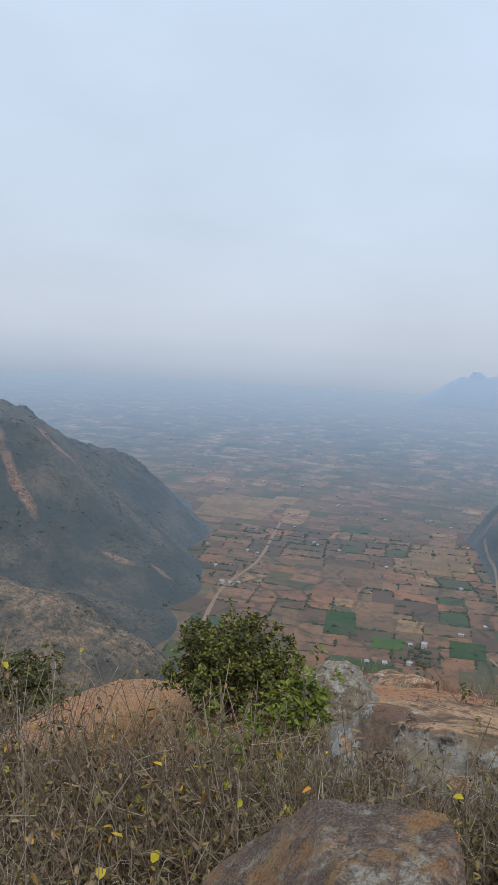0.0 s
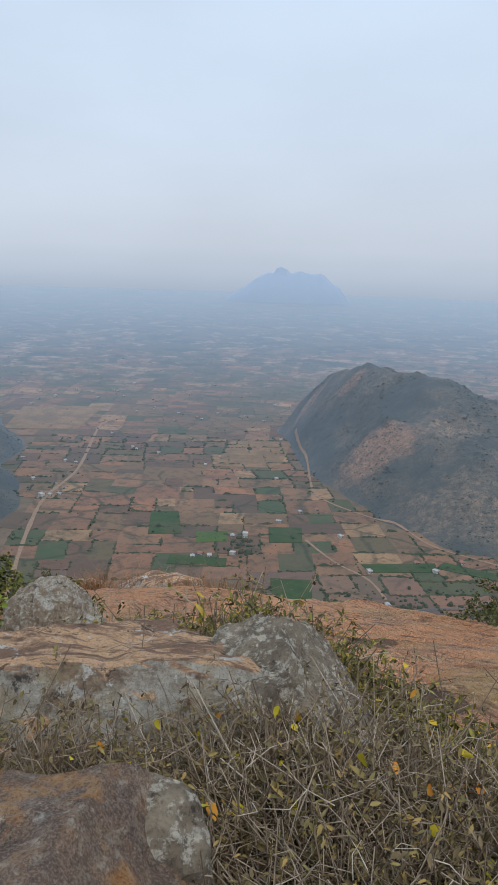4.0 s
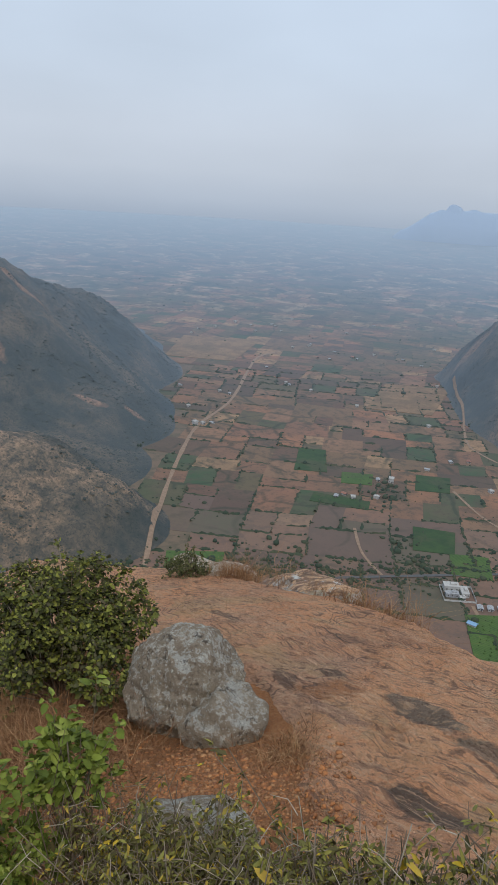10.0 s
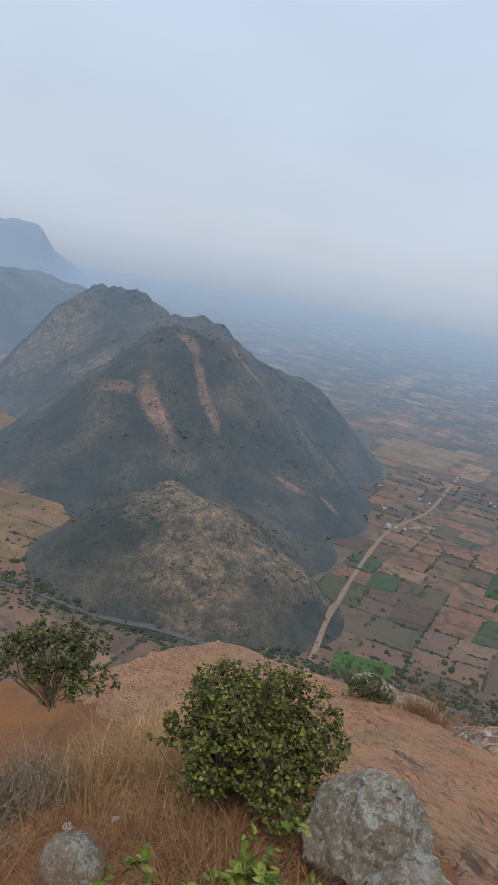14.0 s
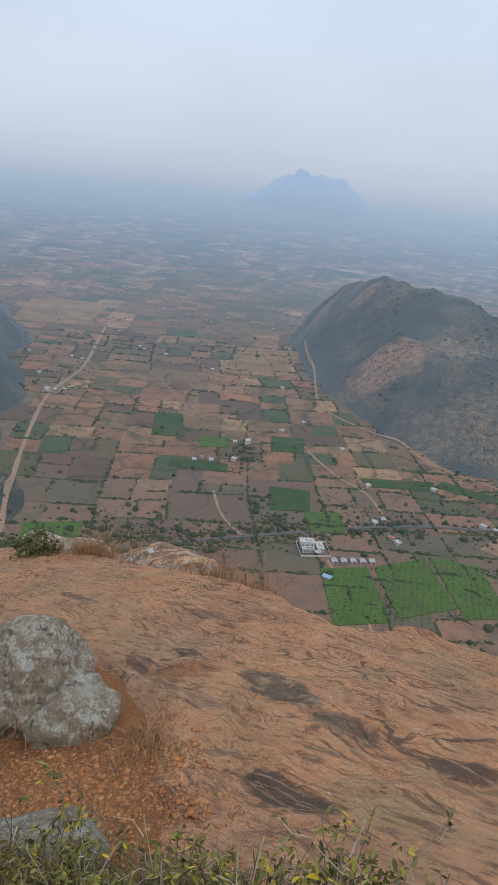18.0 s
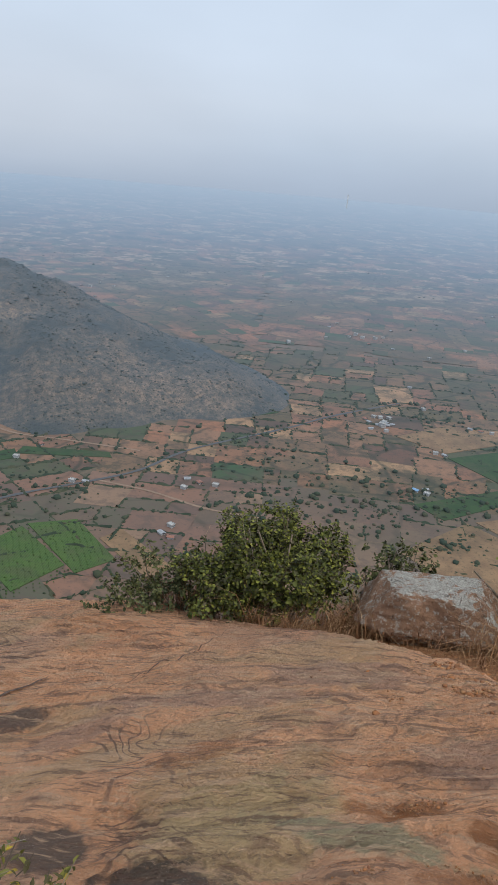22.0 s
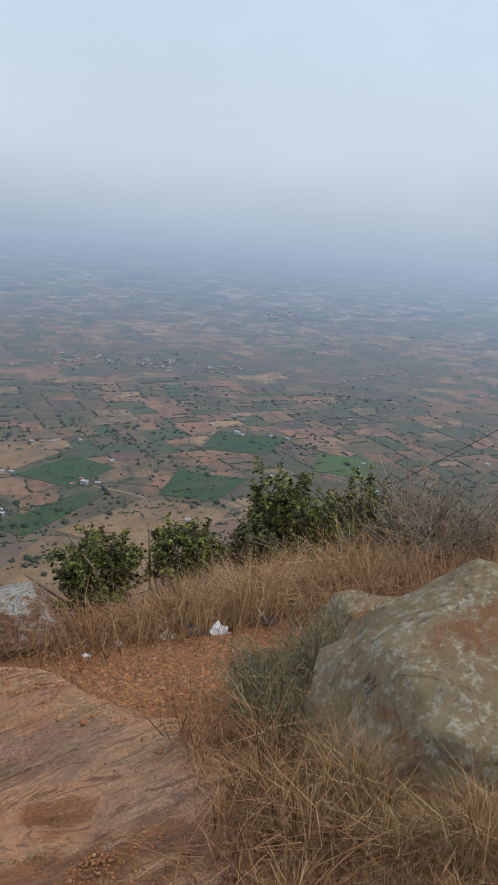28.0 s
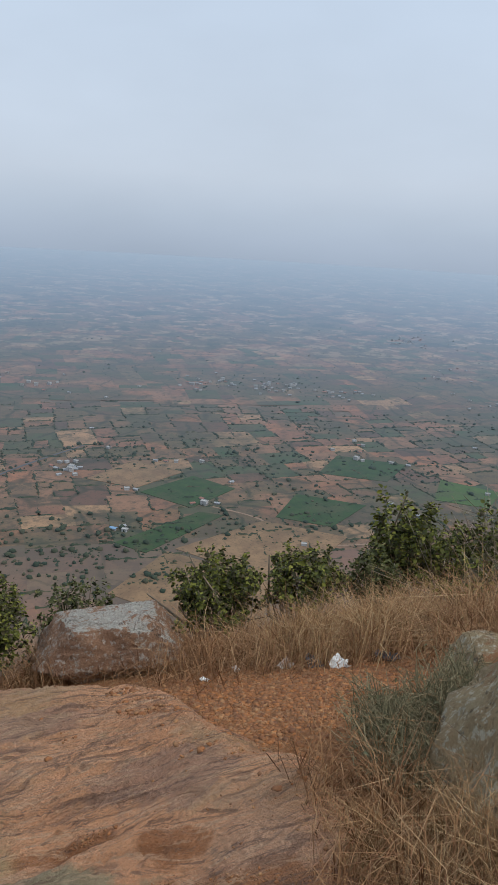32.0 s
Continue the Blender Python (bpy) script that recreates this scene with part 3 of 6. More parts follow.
m = Mat("banded_ledge", 0.92, 0.15)
flow = m.folded(0.22, 2.0, (0.7, 3.2, 2.6), (0.0, 0.0, 0.22))
streak = m.noise(2.6, 8, 0.62, flow, 0.8)
vein = m.noise(9.0, 6, 0.66, flow, 0.5)
c = m.mix(m.span(streak, 0.46, 0.54), (0.72, 0.46, 0.28), (0.30, 0.19, 0.135))
c = m.mix(m.span(vein, 0.56, 0.61, 0, 0.75), c, (0.16, 0.105, 0.08))
c = m.mix(m.span(vein, 0.42, 0.37, 0, 0.8), c, (0.74, 0.50, 0.34))
c = m.mix(m.span(m.noise(1.7, 7, 0.66, m.folded(0.3, 1.5, (0.8, 1.8, 1.5), (0, 0, 0.3))), 0.58, 0.61, 0, 0.85), c, (0.19, 0.13, 0.10))
c = m.mix(m.span(m.noise(40, 6, 0.75), 0.52, 0.62, 0, 0.5), c, (0.15, 0.105, 0.08))
edge = m.math("ADD", m.span(m.upward(), 0.92, 0.5, 0, 1), m.math("MULTIPLY", m.math("SUBTRACT", m.noise(3.2, 9, 0.7), 0.5), 2.2))
crust = m.mix(m.span(m.noise(12, 9, 0.76), 0.42, 0.56), (0.34, 0.30, 0.24), (0.54, 0.515, 0.46))
crust = m.mix(m.span(m.noise(2.6, 8, 0.7, m.scaled((1, 1, 1), (0.3, 0.9, 0))), 0.50, 0.56, 0, 0.85), crust, m.mix(m.span(m.noise(18, 7, 0.75), 0.45, 0.58), (0.27, 0.17, 0.11), (0.14, 0.10, 0.08)))
crust = m.mix(m.span(m.noise(3.3, 9, 0.72, m.scaled((1, 1, 1), (0.9, 0.3, 0.5))), 0.56, 0.59, 0, 0.9), crust, (0.66, 0.665, 0.64))
crust = m.mix(m.span(m.noise(4, 7, 0.7, m.scaled((1, 1, 1), (0.8, 0, 0))), 0.52, 0.60, 0, 0.7), crust, (0.44, 0.37, 0.24))
c = m.mix(m.span(edge, 0.42, 0.56, 0, 0.95), c, crust)
c = m.mix(m.span(m.math("ADD", m.noise(4.2, 10, 0.74, m.scaled((1, 1, 1), (0, 0.4, 0))), m.math("MULTIPLY", m.noise(34, 5, 0.7), 0.12)), 0.64, 0.66, 0, 0.95), c, (0.66, 0.66, 0.63))
c = m.mix(m.span(m.noise(7.5, 10, 0.76), 0.58, 0.62, 0, 0.85), c, (0.05, 0.046, 0.042))
c = m.mix(m.span(m.noise(120, 4, 0.8), 0.52, 0.62, 0, 0.45), c, (0.12, 0.09, 0.075))
m.color(c)
m.bump(m.noise(70, 6, 0.78), 0.8, 0.012, m.bump(m.math("ADD", m.math("ADD", streak, m.math("MULTIPLY", vein, 0.5)), m.noise(8, 10, 0.74)), 1.0, 0.06))
M_LEDGE = m.m

m = Mat("red_gravel_soil", 1.0, 0.15)
c = m.mix(m.span(m.noise(1.2, 6, 0.65), 0.35, 0.65), (0.40, 0.165, 0.065), (0.27, 0.125, 0.06))
c = m.mix(m.span(m.noise(0.6, 5, 0.6), 0.52, 0.68, 0, 0.5), c, (0.22, 0.135, 0.08))
c = m.mix(m.span(m.noise(36, 5, 0.75), 0.5, 0.6, 0, 0.6), c, (0.42, 0.22, 0.105))
c = m.mix(m.span(m.noise(55, 3, 0.8), 0.5, 0.7, 0, 0.6), c, (0.11, 0.065, 0.042))
m.color(c)
m.bump(m.noise(45, 5, 0.75), 1.0, 0.02, m.bump(m.noise(14, 6, 0.7), 1.0, 0.05))
M_SOIL = m.m

m = Mat("gravel_stone", 0.95, 0.2)
m.color(m.mix(m.span(m.noise(30, 3), 0.35, 0.65, 0, 0.6), m.ramp(m.random(True), [(0, (0.30, 0.115, 0.045)), (0.35, (0.50, 0.20, 0.07)), (0.65, (0.22, 0.09, 0.045)), (1, (0.52, 0.27, 0.12))]), (0.16, 0.09, 0.055)))
M_GRAVEL = m.m


def leaf_material(name, stops, spec=0.14, rough=0.6):
    m = Mat(name, rough, spec)
    c = m.ramp(m.random(True), stops)
    m.color(m.mix(m.span(m.noise(30, 3), 0.4, 0.7, 0, 0.35), c, (0.04, 0.045, 0.02)))
    return m.m


M_LEAF = leaf_material("bush_leaf", [(0, (0.032, 0.036, 0.014)), (0.2, (0.095, 0.078, 0.042)), (0.4, (0.062, 0.072, 0.02)), (0.65, (0.12, 0.126, 0.028)), (0.9, (0.22, 0.222, 0.04)), (1.0, (0.28, 0.275, 0.06))])
M_LEAF_OLD = leaf_material("dull_bush_leaf", [(0, (0.04, 0.044, 0.02)), (0.5, (0.085, 0.09, 0.03)), (0.8, (0.135, 0.135, 0.048)), (1.0, (0.20, 0.185, 0.08))])
M_LEAF_NEW = leaf_material("young_leaf", [(0, (0.08, 0.105, 0.018)), (0.4, (0.14, 0.18, 0.026)), (0.8, (0.21, 0.25, 0.04)), (1.0, (0.30, 0.31, 0.075))])
M_LEAF_DRY = leaf_material("dry_shrub_leaf", [(0, (0.08, 0.052, 0.034)), (0.25, (0.17, 0.11, 0.07)), (0.45, (0.24, 0.17, 0.105)), (0.6, (0.13, 0.108, 0.045)), (0.75, (0.20, 0.165, 0.065)), (0.9, (0.32, 0.22, 0.12)), (0.97, (0.42, 0.24, 0.035)), (1.0, (0.52, 0.35, 0.03))])
M_LEAF_MIX = leaf_material("yellowing_leaf", [(0, (0.08, 0.06, 0.024)), (0.3, (0.12, 0.105, 0.04)), (0.62, (0.19, 0.185, 0.045)), (0.86, (0.29, 0.255, 0.06)), (0.95, (0.44, 0.30, 0.05)), (1.0, (0.50, 0.35, 0.03))])
M_LEAF_OLIVE = leaf_material("olive_shrub_leaf", [(0, (0.07, 0.05, 0.03)), (0.2, (0.14, 0.10, 0.055)), (0.4, (0.20, 0.145, 0.08)), (0.6, (0.17, 0.145, 0.05)), (0.75, (0.14, 0.10, 0.06)), (0.9, (0.26, 0.20, 0.07)), (1.0, (0.38, 0.25, 0.09))])
M_LEAF_YELLOW = leaf_material("yellow_leaf", [(0, (0.30, 0.28, 0.03)), (0.5, (0.48, 0.40, 0.03)), (0.8, (0.55, 0.33, 0.03)), (1.0, (0.62, 0.22, 0.03))])
M_LEAF_SAGE = leaf_material("sage_leaf", [(0, (0.10, 0.098, 0.05)), (0.5, (0.17, 0.16, 0.085)), (1.0, (0.27, 0.235, 0.13))])
M_TWIG = leaf_material("dry_twig", [(0, (0.15, 0.105, 0.07)), (0.5, (0.28, 0.21, 0.15)), (0.85, (0.42, 0.34, 0.26)), (1.0, (0.54, 0.46, 0.37))], 0.2, 0.9)
M_TWIG_DARK = leaf_material("sage_twig", [(0, (0.13, 0.115, 0.065)), (0.5, (0.24, 0.21, 0.12)), (0.85, (0.34, 0.28, 0.165)), (1.0, (0.46, 0.36, 0.22))], 0.2, 0.9)
M_GRASS = leaf_material("dry_grass_blade", [(0, (0.24, 0.12, 0.055)), (0.35, (0.39, 0.215, 0.10)), (0.7, (0.52, 0.315, 0.155)), (1.0, (0.66, 0.47, 0.26))], 0.2, 0.8)
M_GRASS_RED = leaf_material("rusty_grass_blade", [(0, (0.16, 0.07, 0.034)), (0.5, (0.30, 0.145, 0.068)), (0.85, (0.42, 0.225, 0.105)), (1.0, (0.52, 0.33, 0.18))], 0.2, 0.8)
m = Mat("litter_paper", 0.7, 0.3)
M_PAPER = m.color(m.mix(m.span(m.noise(25, 3), 0.4, 0.7), (0.82, 0.82, 0.80), (0.62, 0.60, 0.57))).m
m = Mat("black_plastic", 0.35, 0.5)
M_BLACK = m.color(m.mix(m.span(m.noise(25, 3), 0.4, 0.7), (0.03, 0.03, 0.035), (0.07, 0.07, 0.075))).m


# ---- building helpers ----
def part(name, bm, material, parent=None, label="", smooth=False):
    """Links a bmesh as one mesh object under a thing."""
    me = bpy.data.meshes.new(name)
    bm.to_mesh(me)
    bm.free()
    return shown(name, me, material, parent, label, smooth)


def shown(name, me, material, parent=None, label="", smooth=False):
    if material:
        me.materials.append(material)
    if smooth:
        me.shade_smooth()
    ob = new(name, me)
    if parent:
        ob.parent = parent
    if label:
        ob["label"] = label
    return ob


def mesh_from(name, verts, faces):
    """A mesh from numpy rows of places and of corners, all faces with as many corners."""
    verts, faces = np.asarray(verts, np.float32), np.asarray(faces, np.int32)
    me = bpy.data.meshes.new(name)
    me.vertices.add(len(verts))
    me.vertices.foreach_set("co", verts.ravel())
    k = faces.shape[1]
    me.loops.add(faces.size)
    me.loops.foreach_set("vertex_index", faces.ravel())
    me.polygons.add(len(faces))
    me.polygons.foreach_set("loop_start", np.arange(len(faces), dtype=np.int32) * k)
    me.update(calc_edges=True)
    me.validate()
    return me


def sheet(name, xs, ys, height):
    """A grid over xs, ys (in rows of places) with the given heights."""
    n, k = xs.shape
    v = np.stack([xs, ys, height], -1).reshape(-1, 3)
    i = np.arange(n * k).reshape(n, k)
    f = np.stack([i[:-1, :-1], i[:-1, 1:], i[1:, 1:], i[1:, :-1]], -1).reshape(-1, 4)
    return mesh_from(name, v, f)


def rough(x, y, scale, octaves=5, seed=0.0):
    """Fractal noise over arrays of places, about -1 to 1."""
    flat = [noise.fractal((a * scale, b * scale, seed), 0.9, 2.0, octaves) for a, b in zip(np.ravel(x), np.ravel(y))]
    return np.array(flat).reshape(np.shape(x))


def step(a, b, v):
    u = np.clip((v - a) / (b - a), 0, 1)
    return u * u * (3 - 2 * u)


def boxed(bm, size, at, turn=0.0):
    m = Matrix.Translation(at) @ Matrix.Rotation(turn, 4, "Z") @ Matrix.Diagonal((*size, 1))
    bmesh.ops.create_cube(bm, size=1, matrix=m)


RNG = np.random.default_rng(7)
BALL = bmesh.new()
bmesh.ops.create_icosphere(BALL, subdivisions=1, radius=1)
BALL_V = np.array([v.co[:] for v in BALL.verts])
BALL_F = np.array([[v.index for v in f.verts] for f in BALL.faces])
BALL.free()


def clumps(name, places, sizes, tall=0.85, uneven=0.35):
    """Many small uneven clumps of foliage in one mesh."""
    places, sizes = np.asarray(places, float), np.asarray(sizes, float)
    k = len(places)
    wob = 1 + uneven * (RNG.random((k, len(BALL_V), 1)) - 0.5) * 2
    spread = np.stack([sizes * RNG.uniform(0.8, 1.25, k), sizes * RNG.uniform(0.8, 1.25, k), sizes * tall * RNG.uniform(0.8, 1.2, k)], -1)
    v = BALL_V[None] * wob * spread[:, None] + places[:, None] + np.stack([0 * sizes, 0 * sizes, spread[:, 2] * 0.55], -1)[:, None]
    f = BALL_F[None] + (np.arange(k) * len(BALL_V))[:, None, None]
    return mesh_from(name, v.reshape(-1, 3), f.reshape(-1, 3))


# ---- the hilltop ----
PLAIN_Z = -320.0


def crest(x, y):
    """The smooth shape of the hilltop."""
    y = np.maximum(y, -1.0)
    xq = np.clip(x, -5.2, 4.5)
    z = -0.3328 + 0.3181 * x - 0.1406 * y - 0.0465 * (xq * xq + 2 * xq * (x - xq)) - 0.0479 * x * y - 0.021 * y * y
    return z


RIM_X = np.array([-9.0, -7.4, -5.9, -5.0, -3.6, -2.4, -1.26, -0.4, 0.3, 0.75, 1.27, 1.55, 1.9, 2.3, 2.75, 3.4])
RIM_Y = np.array([11.5, 11.0, 10.4, 10.1, 8.6, 7.9, 7.1, 5.95, 6.25, 5.95, 5.75, 5.45, 4.75, 4.15, 3.5, 2.6])
DOME = np.array([(-0.4, 2.1), (-0.62, 2.6), (-0.96, 3.12), (-1.33, 3.86), (-2.0, 4.85), (-2.7, 5.1), (-4.6, 5.6), (-7.2, 6.6), (-10.5, 8.0), (-10.5, 14.0), (-3.0, 14.0), (2.0, 12.0),
                 (4.5, 7.0), (2.55, 4.1), (2.8, 3.4), (2.62, 2.7), (2.46, 2.2), (2.4, 1.7), (2.22, 1.42), (1.9, 1.2), (1.3, 1.1), (0.5, 1.35)])


def inside(x, y, poly):
    """Signed distance to a closed outline, positive inside."""
    best, odd = np.full(np.shape(x), 1e9), np.zeros(np.shape(x), bool)
    for (ax, ay), (bx, by) in zip(poly, np.roll(poly, -1, 0)):
        ex, ey = bx - ax, by - ay
        u = np.clip(((x - ax) * ex + (y - ay) * ey) / (ex * ex + ey * ey), 0, 1)
        best = np.minimum(best, np.hypot(x - ax - u * ex, y - ay - u * ey))
        odd ^= ((ay > y) != (by > y)) & (x < ex * (y - ay) / (ey + 1e-12) + ax)
    return np.where(odd, best, -best)


PITS = [(-0.25, 3.3, 0.42, 0.20, 0.05, 0.5), (0.55, 3.5, 0.32, 0.11, 0.05, -0.3), (0.62, 2.5, 0.2, 0.26, 0.05, 0.2), (1.75, 1.75, 0.22, 0.14, 0.04, 0.4), (0.02, 4.15, 0.3, 0.10, 0.04, -0.4),
        (-1.2, 5.4, 0.5, 0.15, 0.05, -0.6), (-0.75, 4.4, 0.35, 0.1, 0.05, -0.7)]


def rock_top(x, y):
    sd = inside(x, y, DOME)
    z = crest(x, y) + 0.035 * rough(x, y, 0.8, 4, 3.0) + 0.014 * rough(x * 0.8 + y * 0.35, y * 1.6 - x * 0.6, 2.6, 4, 9.0)
    tread = 9.0 * (y * 0.5 + x * 0.14 + 0.16 * rough(x, y, 0.9, 3, 5.0))
    z = z + 0.004 * np.abs((tread % 1.0) - 0.5) * step(-0.1, 0.4, rough(x, y, 0.5, 2, 12.0))
    for px, py, a, b, deep, turn in PITS:
        u, v = (x - px) * math.cos(turn) + (y - py) * math.sin(turn), (y - py) * math.cos(turn) - (x - px) * math.sin(turn)
        z = z - deep * np.exp(-((u / a) ** 2 + (v / b) ** 2) ** 2)
    wav = 0.22 * rough(x, y, 0.9, 3, 21.0)
    over = y - np.interp(x, RIM_X, RIM_Y) + 0.15 * rough(x, y, 1.2, 3, 31.0)
    z = z - np.where(over > 0, 1.5 * over * over / (over + 0.7), 0)
    return z - 0.26 * step(0.12, -0.35, sd + 0.5 * wav)


def soil_top(x, y):
    sd = inside(x, y, DOME)
    r, az = np.hypot(x, y), np.degrees(np.arctan2(x, y))
    rim = np.interp(az, [-180, -120, -90, -70, -48, -32, -20, -10, 0, 12, 22, 40, 55, 75, 100, 130, 180],
                    [26, 20, 15, 13.5, 12.6, 10.5, 7.6, 6.0, 5.4, 5.2, 5.9, 6.6, 7.4, 8.0, 9.5, 16, 26])
    out = np.maximum(r - rim, 0)
    k = np.minimum(1.0, rim / np.maximum(r, 0.01))
    z = crest(x * k, y * k) - 0.06 + 0.03 * rough(x, y, 1.4, 4, 40.0) - 0.5 * step(0.05, 0.5, sd)
    z = z - 0.06 * step(2.0, 3.0, x)
    return np.maximum(z - 1.05 * out * out / (out + 1.0) + 0.05 * out * rough(x, y, 0.05, 4, 44.0), PLAIN_Z - 4)


ground_root = tagged(new("hilltop"), "rocky summit of pink gneiss and red gravelly soil above the plain", "hill", kind="structure")
nx = np.concatenate([np.arange(-9.6, -1.8, 0.06), np.arange(-1.8, 2.9, 0.019), np.arange(2.9, 3.6, 0.05)])
ny = np.concatenate([np.arange(0.9, 5.4, 0.02), np.arange(5.4, 12.6, 0.06)])
gx, gy = np.meshgrid(nx, ny)


def cleavage(x, y):
    """Small ledges and ribs where the folded layers of the rock weather out."""
    wx, wy = x + 0.3 * rough(x, y, 0.9, 2, 61.0), y + 0.3 * rough(x, y, 0.9, 2, 67.0)
    v = wy * 0.87 + wx * 0.48
    ribs = rough(wx * 0.5, v * 3.6, 1.6, 4, 71.0)
    tread = (v * 6.0 + 0.8 * ribs) % 1.0
    where = step(-0.25, 0.35, rough(x, y, 1.1, 3, 83.0))
    return 0.030 * ribs + 0.034 * where * np.minimum(tread, (1 - tread) * 6) + 0.008 * rough(x, y, 9.0, 4, 77.0)


shown("rock_dome", sheet("rock_dome", gx, gy, rock_top(gx, gy) + cleavage(gx, gy) - 0.004), M_DOME, ground_root, "bare sloping sheet of banded pink and tan gneiss", True)
rr = np.concatenate([np.linspace(0.0, 8.0, 140), np.geomspace(8.1, 420, 70)])
aa = np.radians(np.linspace(-180, 180, 361))
pr, pa = np.meshgrid(rr, aa, indexing="ij")
gx, gy = pr * np.sin(pa), pr * np.cos(pa)
shown("soil", sheet("soil", gx, gy, soil_top(gx, gy)), M_SOIL, ground_root, "reddish gravelly soil with dry litter", True)


def ground_at(x, y):
    """The height of the summit's surface at one place."""
    a, b = np.array([float(x)]), np.array([float(y)])
    return float(max(rock_top(a, b)[0], soil_top(a, b)[0]))


# ---- the plain ----
def rise(x, y):
    """Lift of the far plain, shaped so its edge fits the camera's view."""
    far = np.clip((np.hypot(x, y) - 2700) / 2250, 0, 1)
    return 128.0 * far ** 1.45


rr = np.concatenate([[250], np.geomspace(300, 4950, 60)])
aa = np.radians(np.linspace(-180, 180, 181))
pr, pa = np.meshgrid(rr, aa, indexing="ij")
gx, gy = pr * np.sin(pa), pr * np.cos(pa)
tagged(shown("ground", sheet("ground", gx, gy, PLAIN_Z + rise(gx, gy)), M_PLAIN), "wide hazy farming plain of brown soil", "plain", kind="structure")


def from_eye(bearing_deg, away):
    """A place on the plan from a bearing and a distance from the summit."""
    return away * math.sin(radians(bearing_deg)), away * math.cos(radians(bearing_deg))


class Hill:
    """A hill on the plain, made of ridges: rows of (bearing, distance, height, half width)."""

    def __init__(self, ridges, jag=0.12, seed=0.0, gully=0.5):
        self.ridges = [[(*from_eye(b, d), h, w) for b, d, h, w in ridge] for ridge in ridges]
        self.jag, self.seed, self.gully = jag, seed, gully

    def height(self, x, y):
        x, y = np.asarray(x, float), np.asarray(y, float)
        total = np.zeros(x.shape)
        for ridge in self.ridges:
            for (ax, ay, ah, aw), (bx, by, bh, bw) in zip(ridge[:-1], ridge[1:]):
                ex, ey = bx - ax, by - ay
                u = np.clip(((x - ax) * ex + (y - ay) * ey) / (ex * ex + ey * ey), 0, 1)
                r = np.clip(np.hypot(x - ax - u * ex, y - ay - u * ey) / (aw + (bw - aw) * u), 0, 1)
                lift = (ah + (bh - ah) * u) * (0.45 * (1 - r) + 0.55 * (1 - r * r) ** 1.7)
                top, low = np.maximum(total, lift), np.minimum(total, lift)
                total = top + 6.0 * np.exp(-(top - low) / 14.0) * np.minimum(low, 20) / 20
        live = total > 0
        out = np.zeros(x.shape)
        if live.any():
            a, b, t = x[live], y[live], total[live]
            n = rough(a, b, 0.006, 6, self.seed)
            cut = np.abs(rough(a, b, 0.011, 4, self.seed + 8.0))     # gullies down the flanks
            out[live] = np.maximum(t * (1 + self.jag * n) + np.minimum(t, 40) * self.jag * (n + self.gully * (0.5 - 2.0 * cut)), 0)
        return out

    def build(self, name, label, material, cell=9.0):
        pts = [p for ridge in self.ridges for p in ridge]
        x0, x1 = min(p[0] - p[3] for p in pts), max(p[0] + p[3] for p in pts)
        y0, y1 = min(p[1] - p[3] for p in pts), max(p[1] + p[3] for p in pts)
        gx, gy = np.meshgrid(np.arange(x0, x1, cell), np.arange(y0, y1, cell))
        ob = shown(name, sheet(name, gx, gy, PLAIN_Z - 2.0 + self.height(gx, gy)), material, None, "", True)
        return tagged(ob, label, "hill", kind="structure")


LEFT = Hill([[(-53.2, 1580, 165, 150), (-51.2, 1550, 233, 220), (-47.9, 1500, 230, 270), (-46.1, 1450, 208, 280), (-42.2, 1350, 194, 270), (-39.8, 1320, 168, 250), (-37.1, 1370, 138, 220), (-35.2, 1560, 75, 160), (-34.0, 1720, 30, 100)],
             [(-42.2, 1330, 190, 280), (-43.6, 1230, 200, 290), (-44.6, 1150, 200, 280), (-46.5, 1080, 120, 200)],
             [(-43.6, 1230, 180, 280), (-39.6, 1120, 120, 220), (-36.4, 1040, 62, 150), (-34.2, 1000, 22, 80)],
             [(-48.6, 745, 50, 70), (-47.0, 750, 74, 95), (-44.6, 755, 90, 135), (-40.5, 725, 76, 135), (-36.9, 700, 56, 105), (-33.8, 705, 26, 60)],
             [(-43.0, 960, 40, 170), (-38.0, 880, 30, 130)]], 0.15, 3.0, 1.0)
BEHIND = Hill([[(-66, 2200, 190, 300), (-60, 2250, 206, 300), (-56, 2300, 202, 300), (-53, 2350, 180, 300), (-49, 2350, 110, 260), (-46, 2300, 40, 160)]], 0.12, 11.0)
RIGHT = Hill([[(-6.2, 1470, 88, 80), (-5.0, 1430, 118, 95), (-4.0, 1395, 138, 110), (-2.74, 1350, 154, 130), (-0.8, 1310, 146, 165), (1.03, 1280, 140, 195), (2.72, 1250, 138, 220), (4.87, 1220, 128, 235), (8.0, 1180, 97, 225), (10.74, 1150, 69, 215),
               (13.4, 1120, 52, 200), (17.0, 1080, 36, 150), (19.5, 1050, 20, 100), (21.0, 1030, 6, 50)],
              [(-1.6, 1320, 140, 120), (-1.3, 1210, 94, 90), (-0.9, 1150, 96, 95), (0.6, 1130, 92, 105)],
              [(1.5, 1270, 136, 170), (2.2, 1110, 84, 130), (2.6, 1000, 26, 80)], [(4.0, 1235, 126, 200), (5.5, 1060, 70, 150), (6.4, 940, 18, 80)], [(7.0, 1190, 102, 200), (10.0, 1040, 50, 140), (11.0, 950, 12, 70)]], 0.12, 23.0, 1.0)
